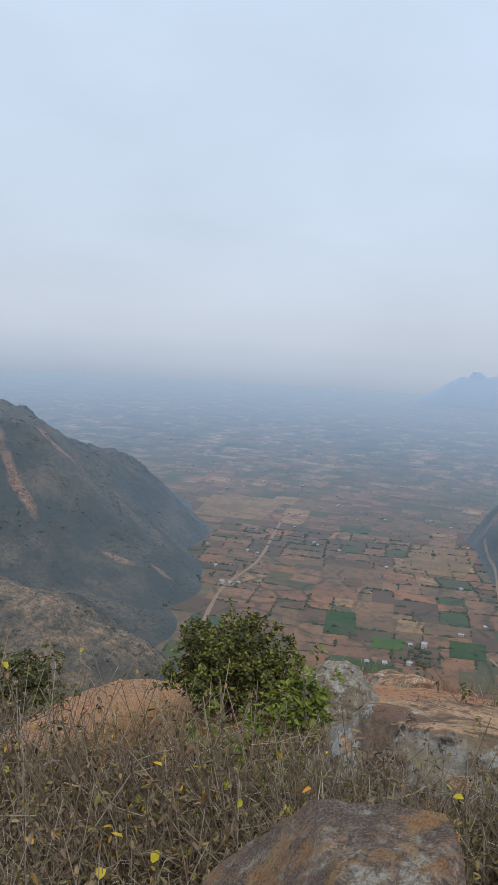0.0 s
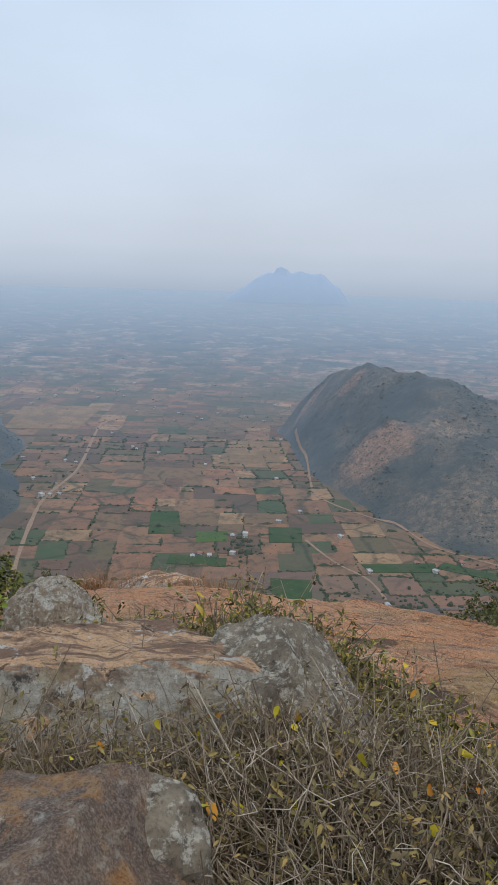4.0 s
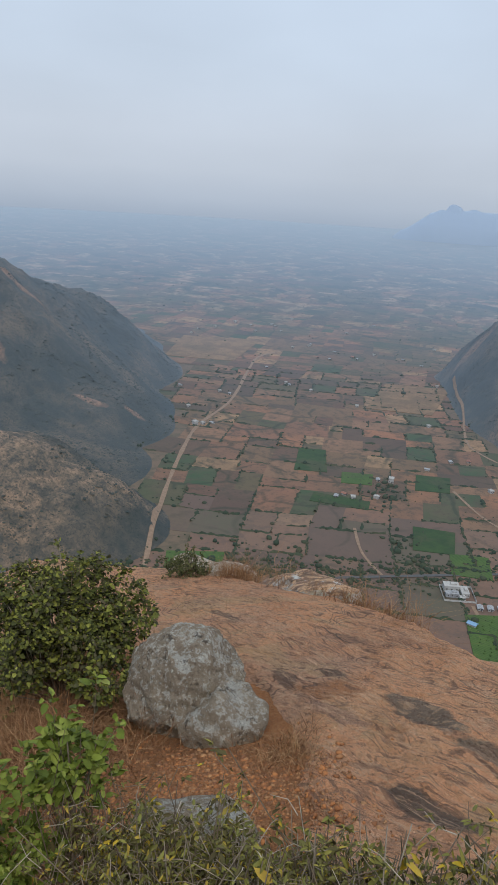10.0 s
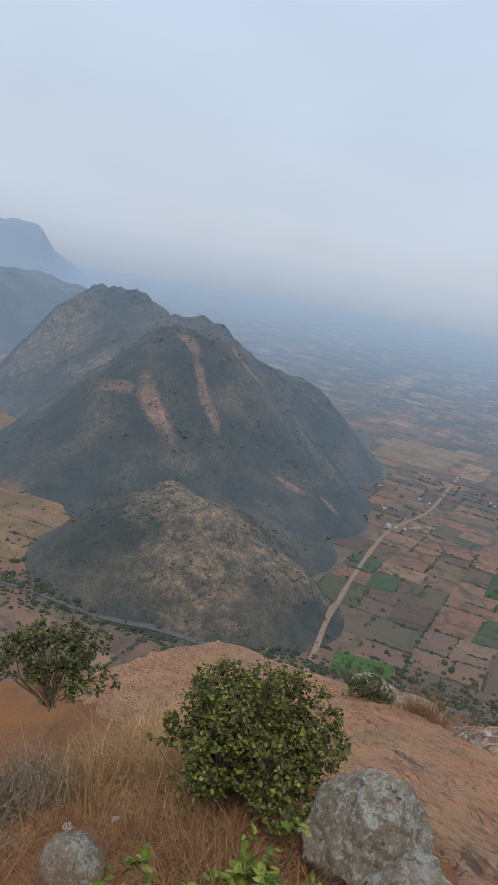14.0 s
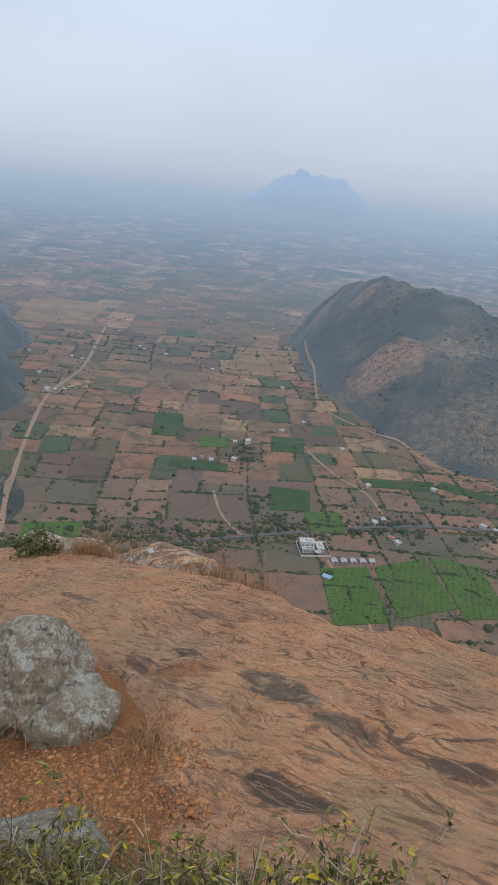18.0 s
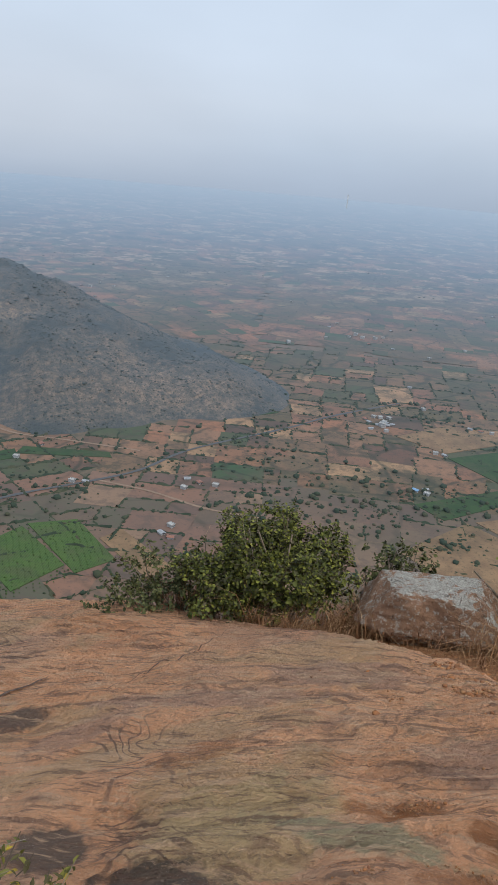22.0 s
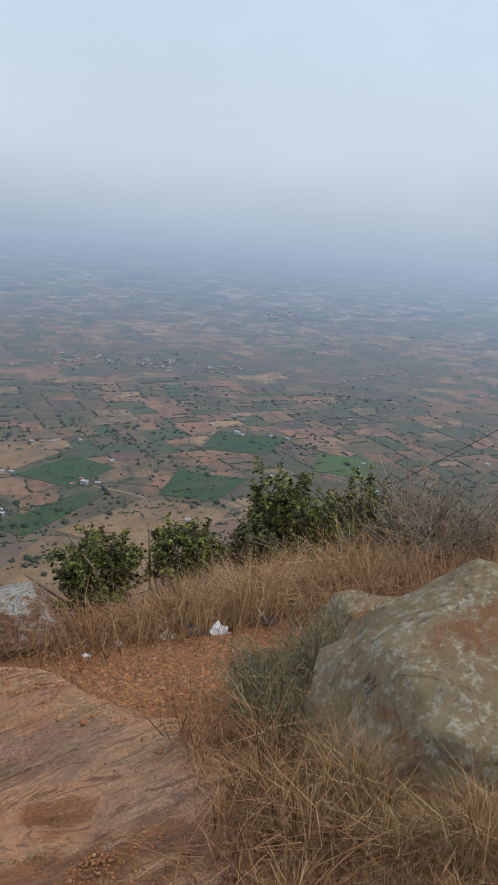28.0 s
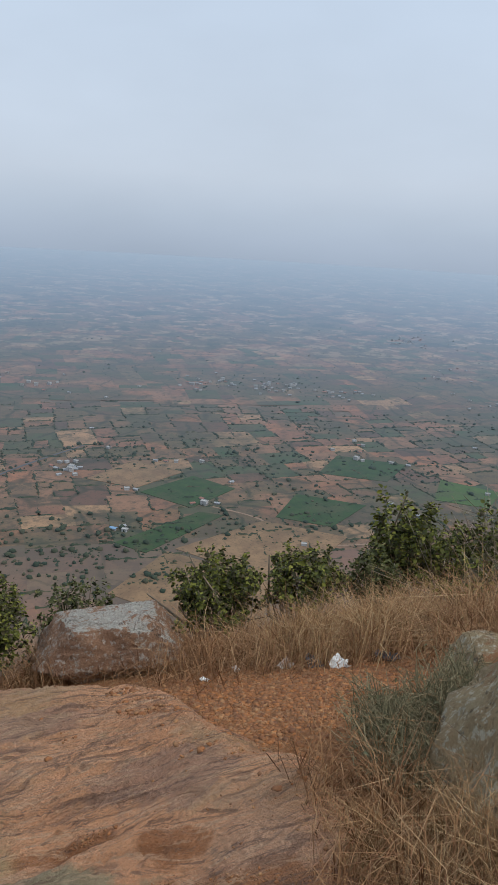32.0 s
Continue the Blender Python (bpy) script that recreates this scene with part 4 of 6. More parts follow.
CRAG = Hill([[(-66, 3000, 300, 300), (-61, 3000, 333, 260), (-57.6, 3000, 331, 200), (-55.9, 3000, 334, 170)], [(-55.7, 3000, 290, 200), (-54, 3000, 225, 200), (-52.3, 3000, 170, 220), (-48.5, 3000, 60, 200)]], 0.03, 31.0)
MESA = Hill([[(-12.6, 4560, 150, 160), (-10.9, 4560, 240, 150), (-10.2, 4560, 262, 150)], [(-9.7, 4560, 300, 60), (-8.9, 4560, 300, 60)], [(-10.2, 4560, 266, 150), (-7.9, 4560, 270, 150), (-6.4, 4560, 258, 130), (-5.3, 4560, 195, 130), (-4.5, 4560, 120, 120)]], 0.02, 41.0)
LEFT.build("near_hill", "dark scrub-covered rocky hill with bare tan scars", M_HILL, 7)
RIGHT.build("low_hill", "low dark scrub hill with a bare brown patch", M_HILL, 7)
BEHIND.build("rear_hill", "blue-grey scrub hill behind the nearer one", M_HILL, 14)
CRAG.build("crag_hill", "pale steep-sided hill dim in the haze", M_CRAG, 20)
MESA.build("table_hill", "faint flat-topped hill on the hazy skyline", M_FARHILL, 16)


def lie(x, y):
    """Height of the plain or of a hill on it."""
    return PLAIN_Z + max(0.0, float(np.maximum.reduce([h.height([x], [y]) for h in (LEFT, RIGHT, BEHIND)])[0]) - 2.0)


def lies(x, y):
    return PLAIN_Z + np.maximum(0.0, np.maximum.reduce([h.height(x, y) for h in (LEFT, RIGHT, BEHIND)]) - 2.0)


def ribbon(name, pts, wide, material, label, lift=0.35, parent=None):
    """A road along the points, laid on the land."""
    pts = [Vector((*p, 0)) for p in pts]
    fine = []
    for i in range(len(pts) - 1):
        a, b, c, d = pts[max(i - 1, 0)], pts[i], pts[i + 1], pts[min(i + 2, len(pts) - 1)]
        for s in range(8):
            u = s / 8
            fine.append(0.5 * (2 * b + (c - a) * u + (2 * a - 5 * b + 4 * c - d) * u * u + (3 * b - a - 3 * c + d) * u ** 3))
    fine.append(pts[-1])
    v = []
    for i, p in enumerate(fine):
        t = (fine[min(i + 1, len(fine) - 1)] - fine[max(i - 1, 0)]).normalized()
        w = wide * (0.5 + 0.07 * math.sin(i * 1.7) + 0.05 * math.sin(i * 0.6))
        for s in (-1, 1):
            x, y = p.x - s * t.y * w, p.y + s * t.x * w
            v.append((x, y, lie(x, y) + lift))
    f = [(2 * i, 2 * i + 1, 2 * i + 3, 2 * i + 2) for i in range(len(fine) - 1)]
    return tagged(shown(name, mesh_from(name, v, f), material, parent), label, "road", kind="structure")


ROADS = [([(-300, 500), (-323, 548), (-383, 685), (-437, 829), (-465, 925), (-483, 1069), (-546, 1281), (-575, 1395), (-560, 1480)], 5.0, M_ROAD, "pale dirt road between fields"),
         ([(-650, 330), (-550, 389), (-464, 418), (-351, 479), (-213, 554), (-111, 618), (-22, 673), (44, 704), (124, 726), (175, 746), (246, 796), (390, 851), (475, 890), (600, 930)], 4.2, M_ASPHALT, "grey country road along the foot of the hill"),
         ([(-188, 1369), (-168, 1290), (-146, 1218), (-116, 1066), (-88, 1016), (-40, 975), (10, 940), (50, 880), (110, 845), (185, 800)], 3.4, M_ROAD, "dirt track round the foot of the low hill"),
         ([(124, 726), (170, 690), (215, 640), (262, 610)], 3.4, M_ROAD, "dirt lane between fields"),
         ([(579, 640), (600, 575), (590, 520), (584, 484), (650, 440)], 3.4, M_ROAD, "pale farm track"),
         ([(-40, 600), (-22, 560), (0, 520), (10, 490)], 3.0, M_ROAD, "dirt lane beside the compound"),
         ([(-172, 700), (-150, 650), (-122, 615)], 2.8, M_ROAD, "dirt lane between fields"),
         ([(-100, 860), (-60, 800), (-20, 760), (0, 715)], 3.0, M_ROAD, "dirt lane between fields")]
for pts, wide, mat, label in ROADS:
    ribbon("road", pts, wide, mat, label, 0.9 if mat is M_ASPHALT else 0.7)

# fields: blocks of land split again and again into plots
PLOTS = []


def warped(x, y):
    """Bends the lines of the fields a little."""
    p = Vector((x, y, 0))
    a, b = noise.noise_vector(p / 420 + Vector((3, 1, 0))), noise.noise_vector(p / 130 + Vector((9, 4, 0)))
    return x + 34 * a.x + 8 * b.x, y + 34 * a.y + 8 * b.y


def split(u0, u1, v0, v1, big, turn, keep, zone):
    w, h = u1 - u0, v1 - v0
    if max(w, h) < big * random.uniform(0.8, 1.7) or (w < big * 0.9 and h < big * 0.9):
        cx, cy = (u0 + u1) / 2, (v0 + v1) / 2
        c, s = math.cos(turn), math.sin(turn)
        if keep(cx * c - cy * s, cx * s + cy * c):
            ring = [warped(a * c - b * s, a * s + b * c) for a, b in ((u0, v0), (u1, v0), (u1, v1), (u0, v1))]
            PLOTS.append((ring, zone))
        return
    k = random.uniform(0.36, 0.64)
    if w > h * random.uniform(0.7, 1.3):
        split(u0, u0 + w * k, v0, v1, big, turn, keep, zone), split(u0 + w * k, u1, v0, v1, big, turn, keep, zone)
    else:
        split(u0, u1, v0, v0 + h * k, big, turn, keep, zone), split(u0, u1, v0 + h * k, v1, big, turn, keep, zone)


def bearing(x, y):
    return math.degrees(math.atan2(x, y))


random.seed(11)
split(-900, 700, 380, 1500, 52, radians(16), lambda x, y: -62 < bearing(x, y) < 9 and 420 < math.hypot(x, y) < 1400, 0)
split(-400, 1900, -700, 1500, 46, radians(-27), lambda x, y: 9 <= bearing(x, y) < 88 and 430 < math.hypot(x, y) < 1400, 1)
split(-2600, 2600, 500, 2900, 46, radians(10), lambda x, y: -72 < bearing(x, y) < 22 and 1400 <= math.hypot(x, y) < 2780, 2)
split(-1000, 3400, -1500, 2900, 50, radians(-30), lambda x, y: 22 <= bearing(x, y) < 88 and 1400 <= math.hypot(x, y) < 2780, 3)
split(-4900, 4900, 0, 4900, 70, radians(-8), lambda x, y: -75 < bearing(x, y) < 90 and 2700 <= math.hypot(x, y) < 4850, 4)
mids = np.array([np.mean(r, 0) for r, b in PLOTS])
free = lies(mids[:, 0], mids[:, 1]) < PLAIN_Z + 0.5
PLOTS = [p for p, ok in zip(PLOTS, free) if ok]
PLOTS.sort(key=lambda p: math.hypot(*np.mean(p[0], 0)))
fields = tagged(new("farm_fields"), "patchwork of brown, tan and green fields on the plain", "fields", kind="structure")
far_v, far_f = [], []
for i, (ring, zone) in enumerate(PLOTS):
    z = PLAIN_Z + 0.25 + 0.12 * zone + 0.1 * ((i * 7) % 11) / 11
    if i < 300:
        bm = bmesh.new()
        top = [bm.verts.new((x, y, z)) for x, y in ring]
        low = [bm.verts.new((x, y, z - 0.4)) for x, y in ring]
        bm.faces.new(top)
        for k in range(4):
            bm.faces.new((top[k - 1], low[k - 1], low[k], top[k]))
        bmesh.ops.recalc_face_normals(bm, faces=bm.faces)
        part("field", bm, M_FIELD, fields)
    else:
        far_f.append([len(far_v) + k for k in range(4)])
        far_v += [(x, y, z + float(rise(x, y))) for x, y in ring]
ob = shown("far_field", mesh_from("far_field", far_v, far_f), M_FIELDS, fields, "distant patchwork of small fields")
ob["kind"] = "stuff"


def plot(name, ring, material, label, lift=0.6):
    bm = bmesh.new()
    top = [bm.verts.new((x, y, PLAIN_Z + lift)) for x, y in ring]
    low = [bm.verts.new((x, y, PLAIN_Z - 0.2)) for x, y in ring]
    bm.faces.new(top)
    for k in range(len(ring)):
        bm.faces.new((top[k - 1], low[k - 1], low[k], top[k]))
    bmesh.ops.recalc_face_normals(bm, faces=bm.faces)
    return part(name, bm, material, fields, label)


# ---- trees, hedges and scrub on the plain and the hills ----
def cloud(n, spread):
    return RNG.normal(0, spread, (n, 2))


def hedges(name, lines, high, wide, gap):
    """Uneven green banks along field edges, joined into one mesh."""
    vs, fs, n0 = [], [], 0
    for a, b in lines:
        n = max(2, int(np.linalg.norm(b - a) / gap))
        u = np.linspace(0, 1, n)[:, None]
        t = (b - a) / np.linalg.norm(b - a)
        side = np.array((-t[1], t[0]))
        p = a + (b - a) * u + side * RNG.normal(0, wide * 0.35, (n, 1))
        w = wide * np.minimum(RNG.lognormal(-0.1, 0.5, (n, 1)), 2.2)
        h = high * np.minimum(RNG.lognormal(-0.2, 0.6, n), 2.0)
        z = PLAIN_Z - 0.3 + rise(p[:, 0], p[:, 1])
        vs.append(np.stack([np.column_stack([p - side * w, z]), np.column_stack([p + RNG.normal(0, wide * 0.3, (n, 2)), z + h]), np.column_stack([p + side * w, z])], 1).reshape(-1, 3))
        k = n0 + np.arange(n - 1) * 3
        fs += [np.stack([k, k + 1, k + 4, k + 3], 1), np.stack([k + 1, k + 2, k + 5, k + 4], 1)]
        n0 += 3 * n
    return shown(name, mesh_from(name, np.concatenate(vs), np.concatenate(fs)), M_TREES)


tree_xy, tree_r = [], []
near_lines, far_lines = [], []
for ring, zone in PLOTS:
    mid = np.mean(ring, 0)
    wild = noise.fractal((mid[0] * 0.0025, mid[1] * 0.0025, 2.0), 0.9, 2.0, 3)
    chance = (0.58 if zone < 4 else 0.4) + 0.6 * wild
    r0 = 0.95 if zone < 2 else 0.8
    for k in range(4):
        a, b = np.array(ring[k - 1]), np.array(ring[k])
        if RNG.random() > chance:
            continue
        lo = RNG.random() * 0.4
        hi = min(1.0, lo + RNG.uniform(0.35, 1.0))
        p, q = a + (b - a) * lo, a + (b - a) * hi
        (near_lines if zone < 2 else far_lines).append((p, q))
        if zone < 4:
            for u in RNG.random(int(np.linalg.norm(q - p) / (4.5 if zone < 2 else 16.0) * RNG.uniform(0.2, 1.6))):
                tree_xy.append(p + (q - p) * u + RNG.normal(0, 1.5, 2))
                tree_r.append(r0 * RNG.lognormal(0, 0.42))
    if zone < 4 and RNG.random() < 0.28 + 0.4 * wild:
        span = np.linalg.norm(np.array(ring[2]) - ring[0]) * 0.28
        for p in cloud(RNG.integers(2, 16), span):
            tree_xy.append(mid + p)
            tree_r.append(r0 * RNG.lognormal(-0.25, 0.45))
tagged(hedges("hedge_bank", near_lines, 1.7, 1.6, 3.5), "dark hedges along the field edges", "hedges", kind="stuff")
tagged(hedges("hedge_bank", far_lines, 0.5, 3.2, 10.0), "dark hedge lines across the far plain", "hedges", kind="stuff")
GROVES = [(-172, 830, 14, 26), (-160, 800, 22, 30), (-120, 690, 16, 24), (-95, 660, 14, 20), (-215, 590, 34, 60), (-170, 575, 30, 55), (-260, 555, 34, 60), (95, 705, 20, 26), (60, 760, 30, 28), (170, 560, 16, 26),
          (330, 760, 50, 60), (300, 660, 60, 90), (370, 600, 60, 90), (420, 660, 50, 50), (480, 600, 40, 55), (560, 560, 40, 45), (640, 520, 40, 45), (420, 520, 22, 50), (470, 480, 16, 40), (700, 600, 60, 50),
          (800, 700, 70, 60), (900, 560, 60, 60), (740, 760, 60, 50), (1150, 1080, 150, 90), (620, 870, 60, 60), (-360, 500, 26, 70), (-450, 460, 34, 60), (-560, 420, 40, 60), (-640, 420, 40, 60), (980, 820, 80, 70), (1250, 640, 90, 70)]
for gx0, gy0, wide, n in GROVES:
    for p in cloud(int(n * 1.3), wide * 0.6):
        tree_xy.append(np.array((gx0, gy0)) + p)
        tree_r.append(1.7 * RNG.lognormal(0, 0.42))
for pts, wide, mat, label in ROADS:     # trees along the roads
    for a, b in zip(pts[:-1], pts[1:]):
        a, b = np.array(a, float), np.array(b, float)
        t = (b - a) / np.linalg.norm(b - a)
        for u in RNG.random(int(np.linalg.norm(b - a) / (3 if mat is M_ASPHALT else 22))):
            tree_xy.append(a + (b - a) * u + np.array((-t[1], t[0])) * RNG.choice((-1, 1)) * RNG.uniform(wide, wide * 2.6))
            tree_r.append(1.5 * RNG.lognormal(0, 0.4))
belt = [p for p in ROADS[1][0] if p[0] < 60]
for a, b in zip(belt[:-1], belt[1:]):     # thick scrub along the road below the hill
    a, b = np.array(a, float), np.array(b, float)
    t = (b - a) / np.linalg.norm(b - a)
    for u in RNG.random(int(np.linalg.norm(b - a) * 2.6)):
        tree_xy.append(a + (b - a) * u + np.array((-t[1], t[0])) * (RNG.choice((-1.0, 1.0), p=(0.35, 0.65)) * (4.0 + RNG.gamma(1.6, 7.0))))
        tree_r.append(1.25 * RNG.lognormal(0, 0.4))
tree_xy, tree_r = np.array(tree_xy), np.array(tree_r)
base = lies(tree_xy[:, 0], tree_xy[:, 1])
ok = base < PLAIN_Z + 3.0
tree_xy, tree_r, base = tree_xy[ok], tree_r[ok], base[ok]
tree_at = np.column_stack([tree_xy, base - 0.3])
tagged(shown("field_trees", clumps("field_trees", tree_at, np.minimum(tree_r, 3.6), 0.9), M_TREES), "dark green hedgerow trees between the fields", "trees", kind="stuff")


def scrub(hill, box, n, r0, name, label):
    xy = np.column_stack([RNG.uniform(box[0], box[1], n), RNG.uniform(box[2], box[3], n)])
    h = hill.height(xy[:, 0], xy[:, 1])
    dens = np.array([noise.fractal((x * 0.012, y * 0.012, 5.0), 0.9, 2.0, 4) for x, y in xy])
    keep = (h > 3) & (dens + RNG.normal(0, 0.25, n) > -0.1)
    xy, h = xy[keep], h[keep]
    at = np.column_stack([xy, PLAIN_Z - 2.3 + h])
    tagged(shown(name, clumps(name, at, r0 * RNG.lognormal(0, 0.4, len(at)), 0.55), M_SCRUB), label, "scrub", kind="stuff")


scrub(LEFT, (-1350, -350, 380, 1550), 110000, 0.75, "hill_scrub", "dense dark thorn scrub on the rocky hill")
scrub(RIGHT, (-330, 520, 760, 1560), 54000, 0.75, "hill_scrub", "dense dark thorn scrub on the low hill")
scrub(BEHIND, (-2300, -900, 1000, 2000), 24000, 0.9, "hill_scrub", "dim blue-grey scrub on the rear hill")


# ---- houses ----
def house_parts(w, l, h, kind):
    root = new("house")
    t = 0.25
    bm = bmesh.new()
    for sx, sy, x, y in ((w, t, 0, -l / 2 + t / 2), (w, t, 0, l / 2 - t / 2), (t, l - 2 * t, -w / 2 + t / 2, 0), (t, l - 2 * t, w / 2 - t / 2, 0)):
        boxed(bm, (sx, sy, h + 0.4), (x, y, h / 2 - 0.2))
    part("wall", bm, M_WASH, root)
    bm = bmesh.new()
    if kind == "flat":
        boxed(bm, (w + 0.5, l + 0.5, 0.3), (0, 0, h + 0.15))
        for sx, sy, x, y in ((w + 0.5, 0.2, 0, -l / 2 - 0.15), (w + 0.5, 0.2, 0, l / 2 + 0.15), (0.2, l + 0.1, -w / 2 - 0.15, 0), (0.2, l + 0.1, w / 2 + 0.15, 0)):
            boxed(bm, (sx, sy, 0.7), (x, y, h + 0.65))
        part("roof", bm, M_WASH, root)
    else:
        e, rise = 0.6, w * 0.22
        pts = [(-w / 2 - e, -l / 2 - e, h - 0.05), (0, -l / 2 - e, h + rise), (w / 2 + e, -l / 2 - e, h - 0.05), (-w / 2 - e, l / 2 + e, h - 0.05), (0, l / 2 + e, h + rise), (w / 2 + e, l / 2 + e, h - 0.05)]
        up = [bm.verts.new(p) for p in pts]
        dn = [bm.verts.new((p[0], p[1], p[2] - 0.25)) for p in pts]
        for a, b, c, d in ((0, 1, 4, 3), (1, 2, 5, 4)):
            bm.faces.new((up[a], up[b], up[c], up[d]))
            bm.faces.new((dn[d], dn[c], dn[b], dn[a]))
        for a, b in ((0, 1), (1, 2), (2, 5), (5, 4), (4, 3), (3, 0)):
            bm.faces.new((up[a], dn[a], dn[b], up[b]))
        bmesh.ops.recalc_face_normals(bm, faces=bm.faces)
        part("roof", bm, M_CLAY if kind == "clay" else M_BLUE if kind == "blue" else M_SHEET, root)
    bm = bmesh.new()
    boxed(bm, (1.1, 0.16, 2.1), (w * 0.15, -l / 2 - 0.02, 1.05))
    part("door", bm, M_DARK, root)
    for x in (-w * 0.28, w * 0.38):
        bm = bmesh.new()
        boxed(bm, (1.0, 0.16, 1.1), (x, -l / 2 - 0.02, 1.6))
        part("window", bm, M_DARK, root)
    root.location = (0, 0, -900)
    return root


KINDS = {"flat": ("flat", 4.8, 5.8, 2.7, "small whitewashed flat-roofed house among fields"), "sheet": ("sheet", 4.1, 6.1, 2.3, "small pale house with a grey sheet roof"),
         "clay": ("clay", 4.1, 5.8, 2.2, "small house with a reddish tiled roof"), "blue": ("blue", 4.4, 7.1, 2.5, "shed with a pale blue sheet roof"), "big": ("flat", 6.1, 7.8, 4.9, "two-storey whitewashed flat-roofed house")}
MODELS = {}


def house(kind, x, y, turn, group="farmhouses on the plain"):
    m = pose(x, y, lie(x, y) + 0.2, 0, 0, turn)
    k, w, l, h, label = KINDS[kind]
    if kind not in MODELS:
        MODELS[kind] = tagged(house_parts(w, l, h, k), label, "house", group)
        MODELS[kind].matrix_basis = m
        return MODELS[kind]
    ob = copy_thing(MODELS[kind], m)
    ob["group"] = group
    return ob


random.seed(5)
for kind, x, y, turn in (("big", -171, 850, 10), ("sheet", -186, 846, 14), ("flat", -173, 791, 80), ("flat", -196, 776, 20), ("clay", -208, 782, 70), ("sheet", -214, 770, 12), ("blue", -36, 568, 75),
                         ("flat", -6, 690, 30), ("sheet", 2, 701, 20), ("clay", 12, 664, 60), ("flat", 18, 655, 35), ("sheet", 160, 598, 20), ("clay", 166, 588, 60), ("flat", 172, 610, 30), ("flat", 99, 726, 50), ("sheet", 112, 722, 60),
                         ("flat", -450, 1225, 20), ("flat", -462, 930, 60), ("sheet", -452, 940, 70), ("big", -470, 922, 55), ("sheet", -440, 1215, 12), ("flat", -395, 1200, 10), ("sheet", -500, 1100, 15), ("flat", -520, 1105, 40),
                         ("flat", -300, 1150, 12), ("sheet", -120, 960, 30), ("clay", -100, 975, 20), ("flat", -60, 880, 40), ("clay", 30, 820, 20), ("flat", 50, 800, 60), ("clay", 80, 835, 15), ("flat", -20, 780, 30),
                         ("big", 580, 640, 20), ("clay", 570, 650, 70), ("sheet", 594, 632, 30), ("clay", 590, 655, 10), ("flat", 537, 736, 60), ("sheet", 545, 728, 20), ("flat", 457, 629, 30), ("sheet", 462, 640, 80), ("blue", 450, 640, 25),
                         ("flat", 584, 484, 40), ("flat", 206, 690, 30), ("clay", 226, 700, 10), ("flat", 240, 690, 50), ("sheet", 216, 712, 80), ("flat", 300, 905, 20), ("sheet", 330, 1010, 10), ("flat", 372, 1060, 60),
                         ("flat", 700, 420, 20), ("sheet", 760, 460, 40), ("flat", 820, 380, 10), ("clay", 650, 800, 10), ("flat", 660, 790, 50), ("sheet", 640, 810, 30), ("flat", 690, 770, 10)):
    if lie(x, y) < PLAIN_Z + 0.5:
        house(kind, x, y, turn)
for cx, cy, spread, n in ((518, 845, 16, 16), (1085, 1190, 45, 26), (1177, 1082, 40, 24), (1235, 960, 40, 18), (2083, 1389, 70, 22), (-60, 1640, 40, 14), (-420, 1500, 70, 12), (150, 1850, 80, 14), (880, 690, 60, 10), (1500, 700, 80, 14), (760, 1330, 70, 12), (1700, 1000, 90, 12), (-700, 1700, 90, 12)):
    for _ in range(n):
        a, b = random.gauss(0, spread), random.gauss(0, spread * 0.7)
        house(random.choice(("flat", "flat", "sheet", "clay", "big", "sheet")), cx + a, cy + b, random.uniform(0, 90), "village houses")
for _ in range(45):
    az, r = radians(random.uniform(-30, 78)), random.uniform(900, 2300)
    x, y = r * math.sin(az), r * math.cos(az)
    if lie(x, y) < PLAIN_Z + 0.5:
        house(random.choice(("flat", "sheet", "flat")), x, y, random.uniform(0, 90))

# the white walled compound beside the road
comp = tagged(new("compound"), "white walled compound of flat-roofed blocks beside the road", "buildings")
for name, w, l, h, x, y, mat in (("main_block", 16, 11, 7.0, -6, 8, M_WASH), ("wing", 8, 16, 5.0, 7, 1, M_WASH), ("hall", 14, 7, 4.2, -7, -5, M_SHEET), ("porch", 6, 5, 3.2, 3, -11, M_WASH)):
    bm = bmesh.new()
    boxed(bm, (w, l, h), (x, y, h / 2))
    boxed(bm, (w + 0.6, l + 0.6, 0.3), (x, y, h + 0.15))
    boxed(bm, (w * 0.4, l * 0.4, 1.8), (x + w * 0.15, y, h + 1.2))
    blk = part(name, bm, mat, comp)
    for k in range(3):
        bm = bmesh.new()
        boxed(bm, (1.4, 0.2, 1.3), (x - w / 3 + k * w / 3, y - l / 2 - 0.05, h * 0.55))
        part("window", bm, M_DARK, blk)
bm = bmesh.new()
for sx, sy, x, y in ((34, 0.3, 0, -17), (34, 0.3, 0, 16), (0.3, 33, -17, 0), (0.3, 33, 17, 0)):
    boxed(bm, (sx, sy, 2.0), (x, y, 1.0))
part("compound_wall", bm, M_WASH, comp)
comp.matrix_basis = pose(-55, 614, PLAIN_Z + 0.6, 0, 0, 20) @ Matrix.Scale(0.8, 4)
for k in range(5):
    house("sheet", -34 + 8.0 * k, 598 + 3.0 * k, 15, "row of sheds by the compound")

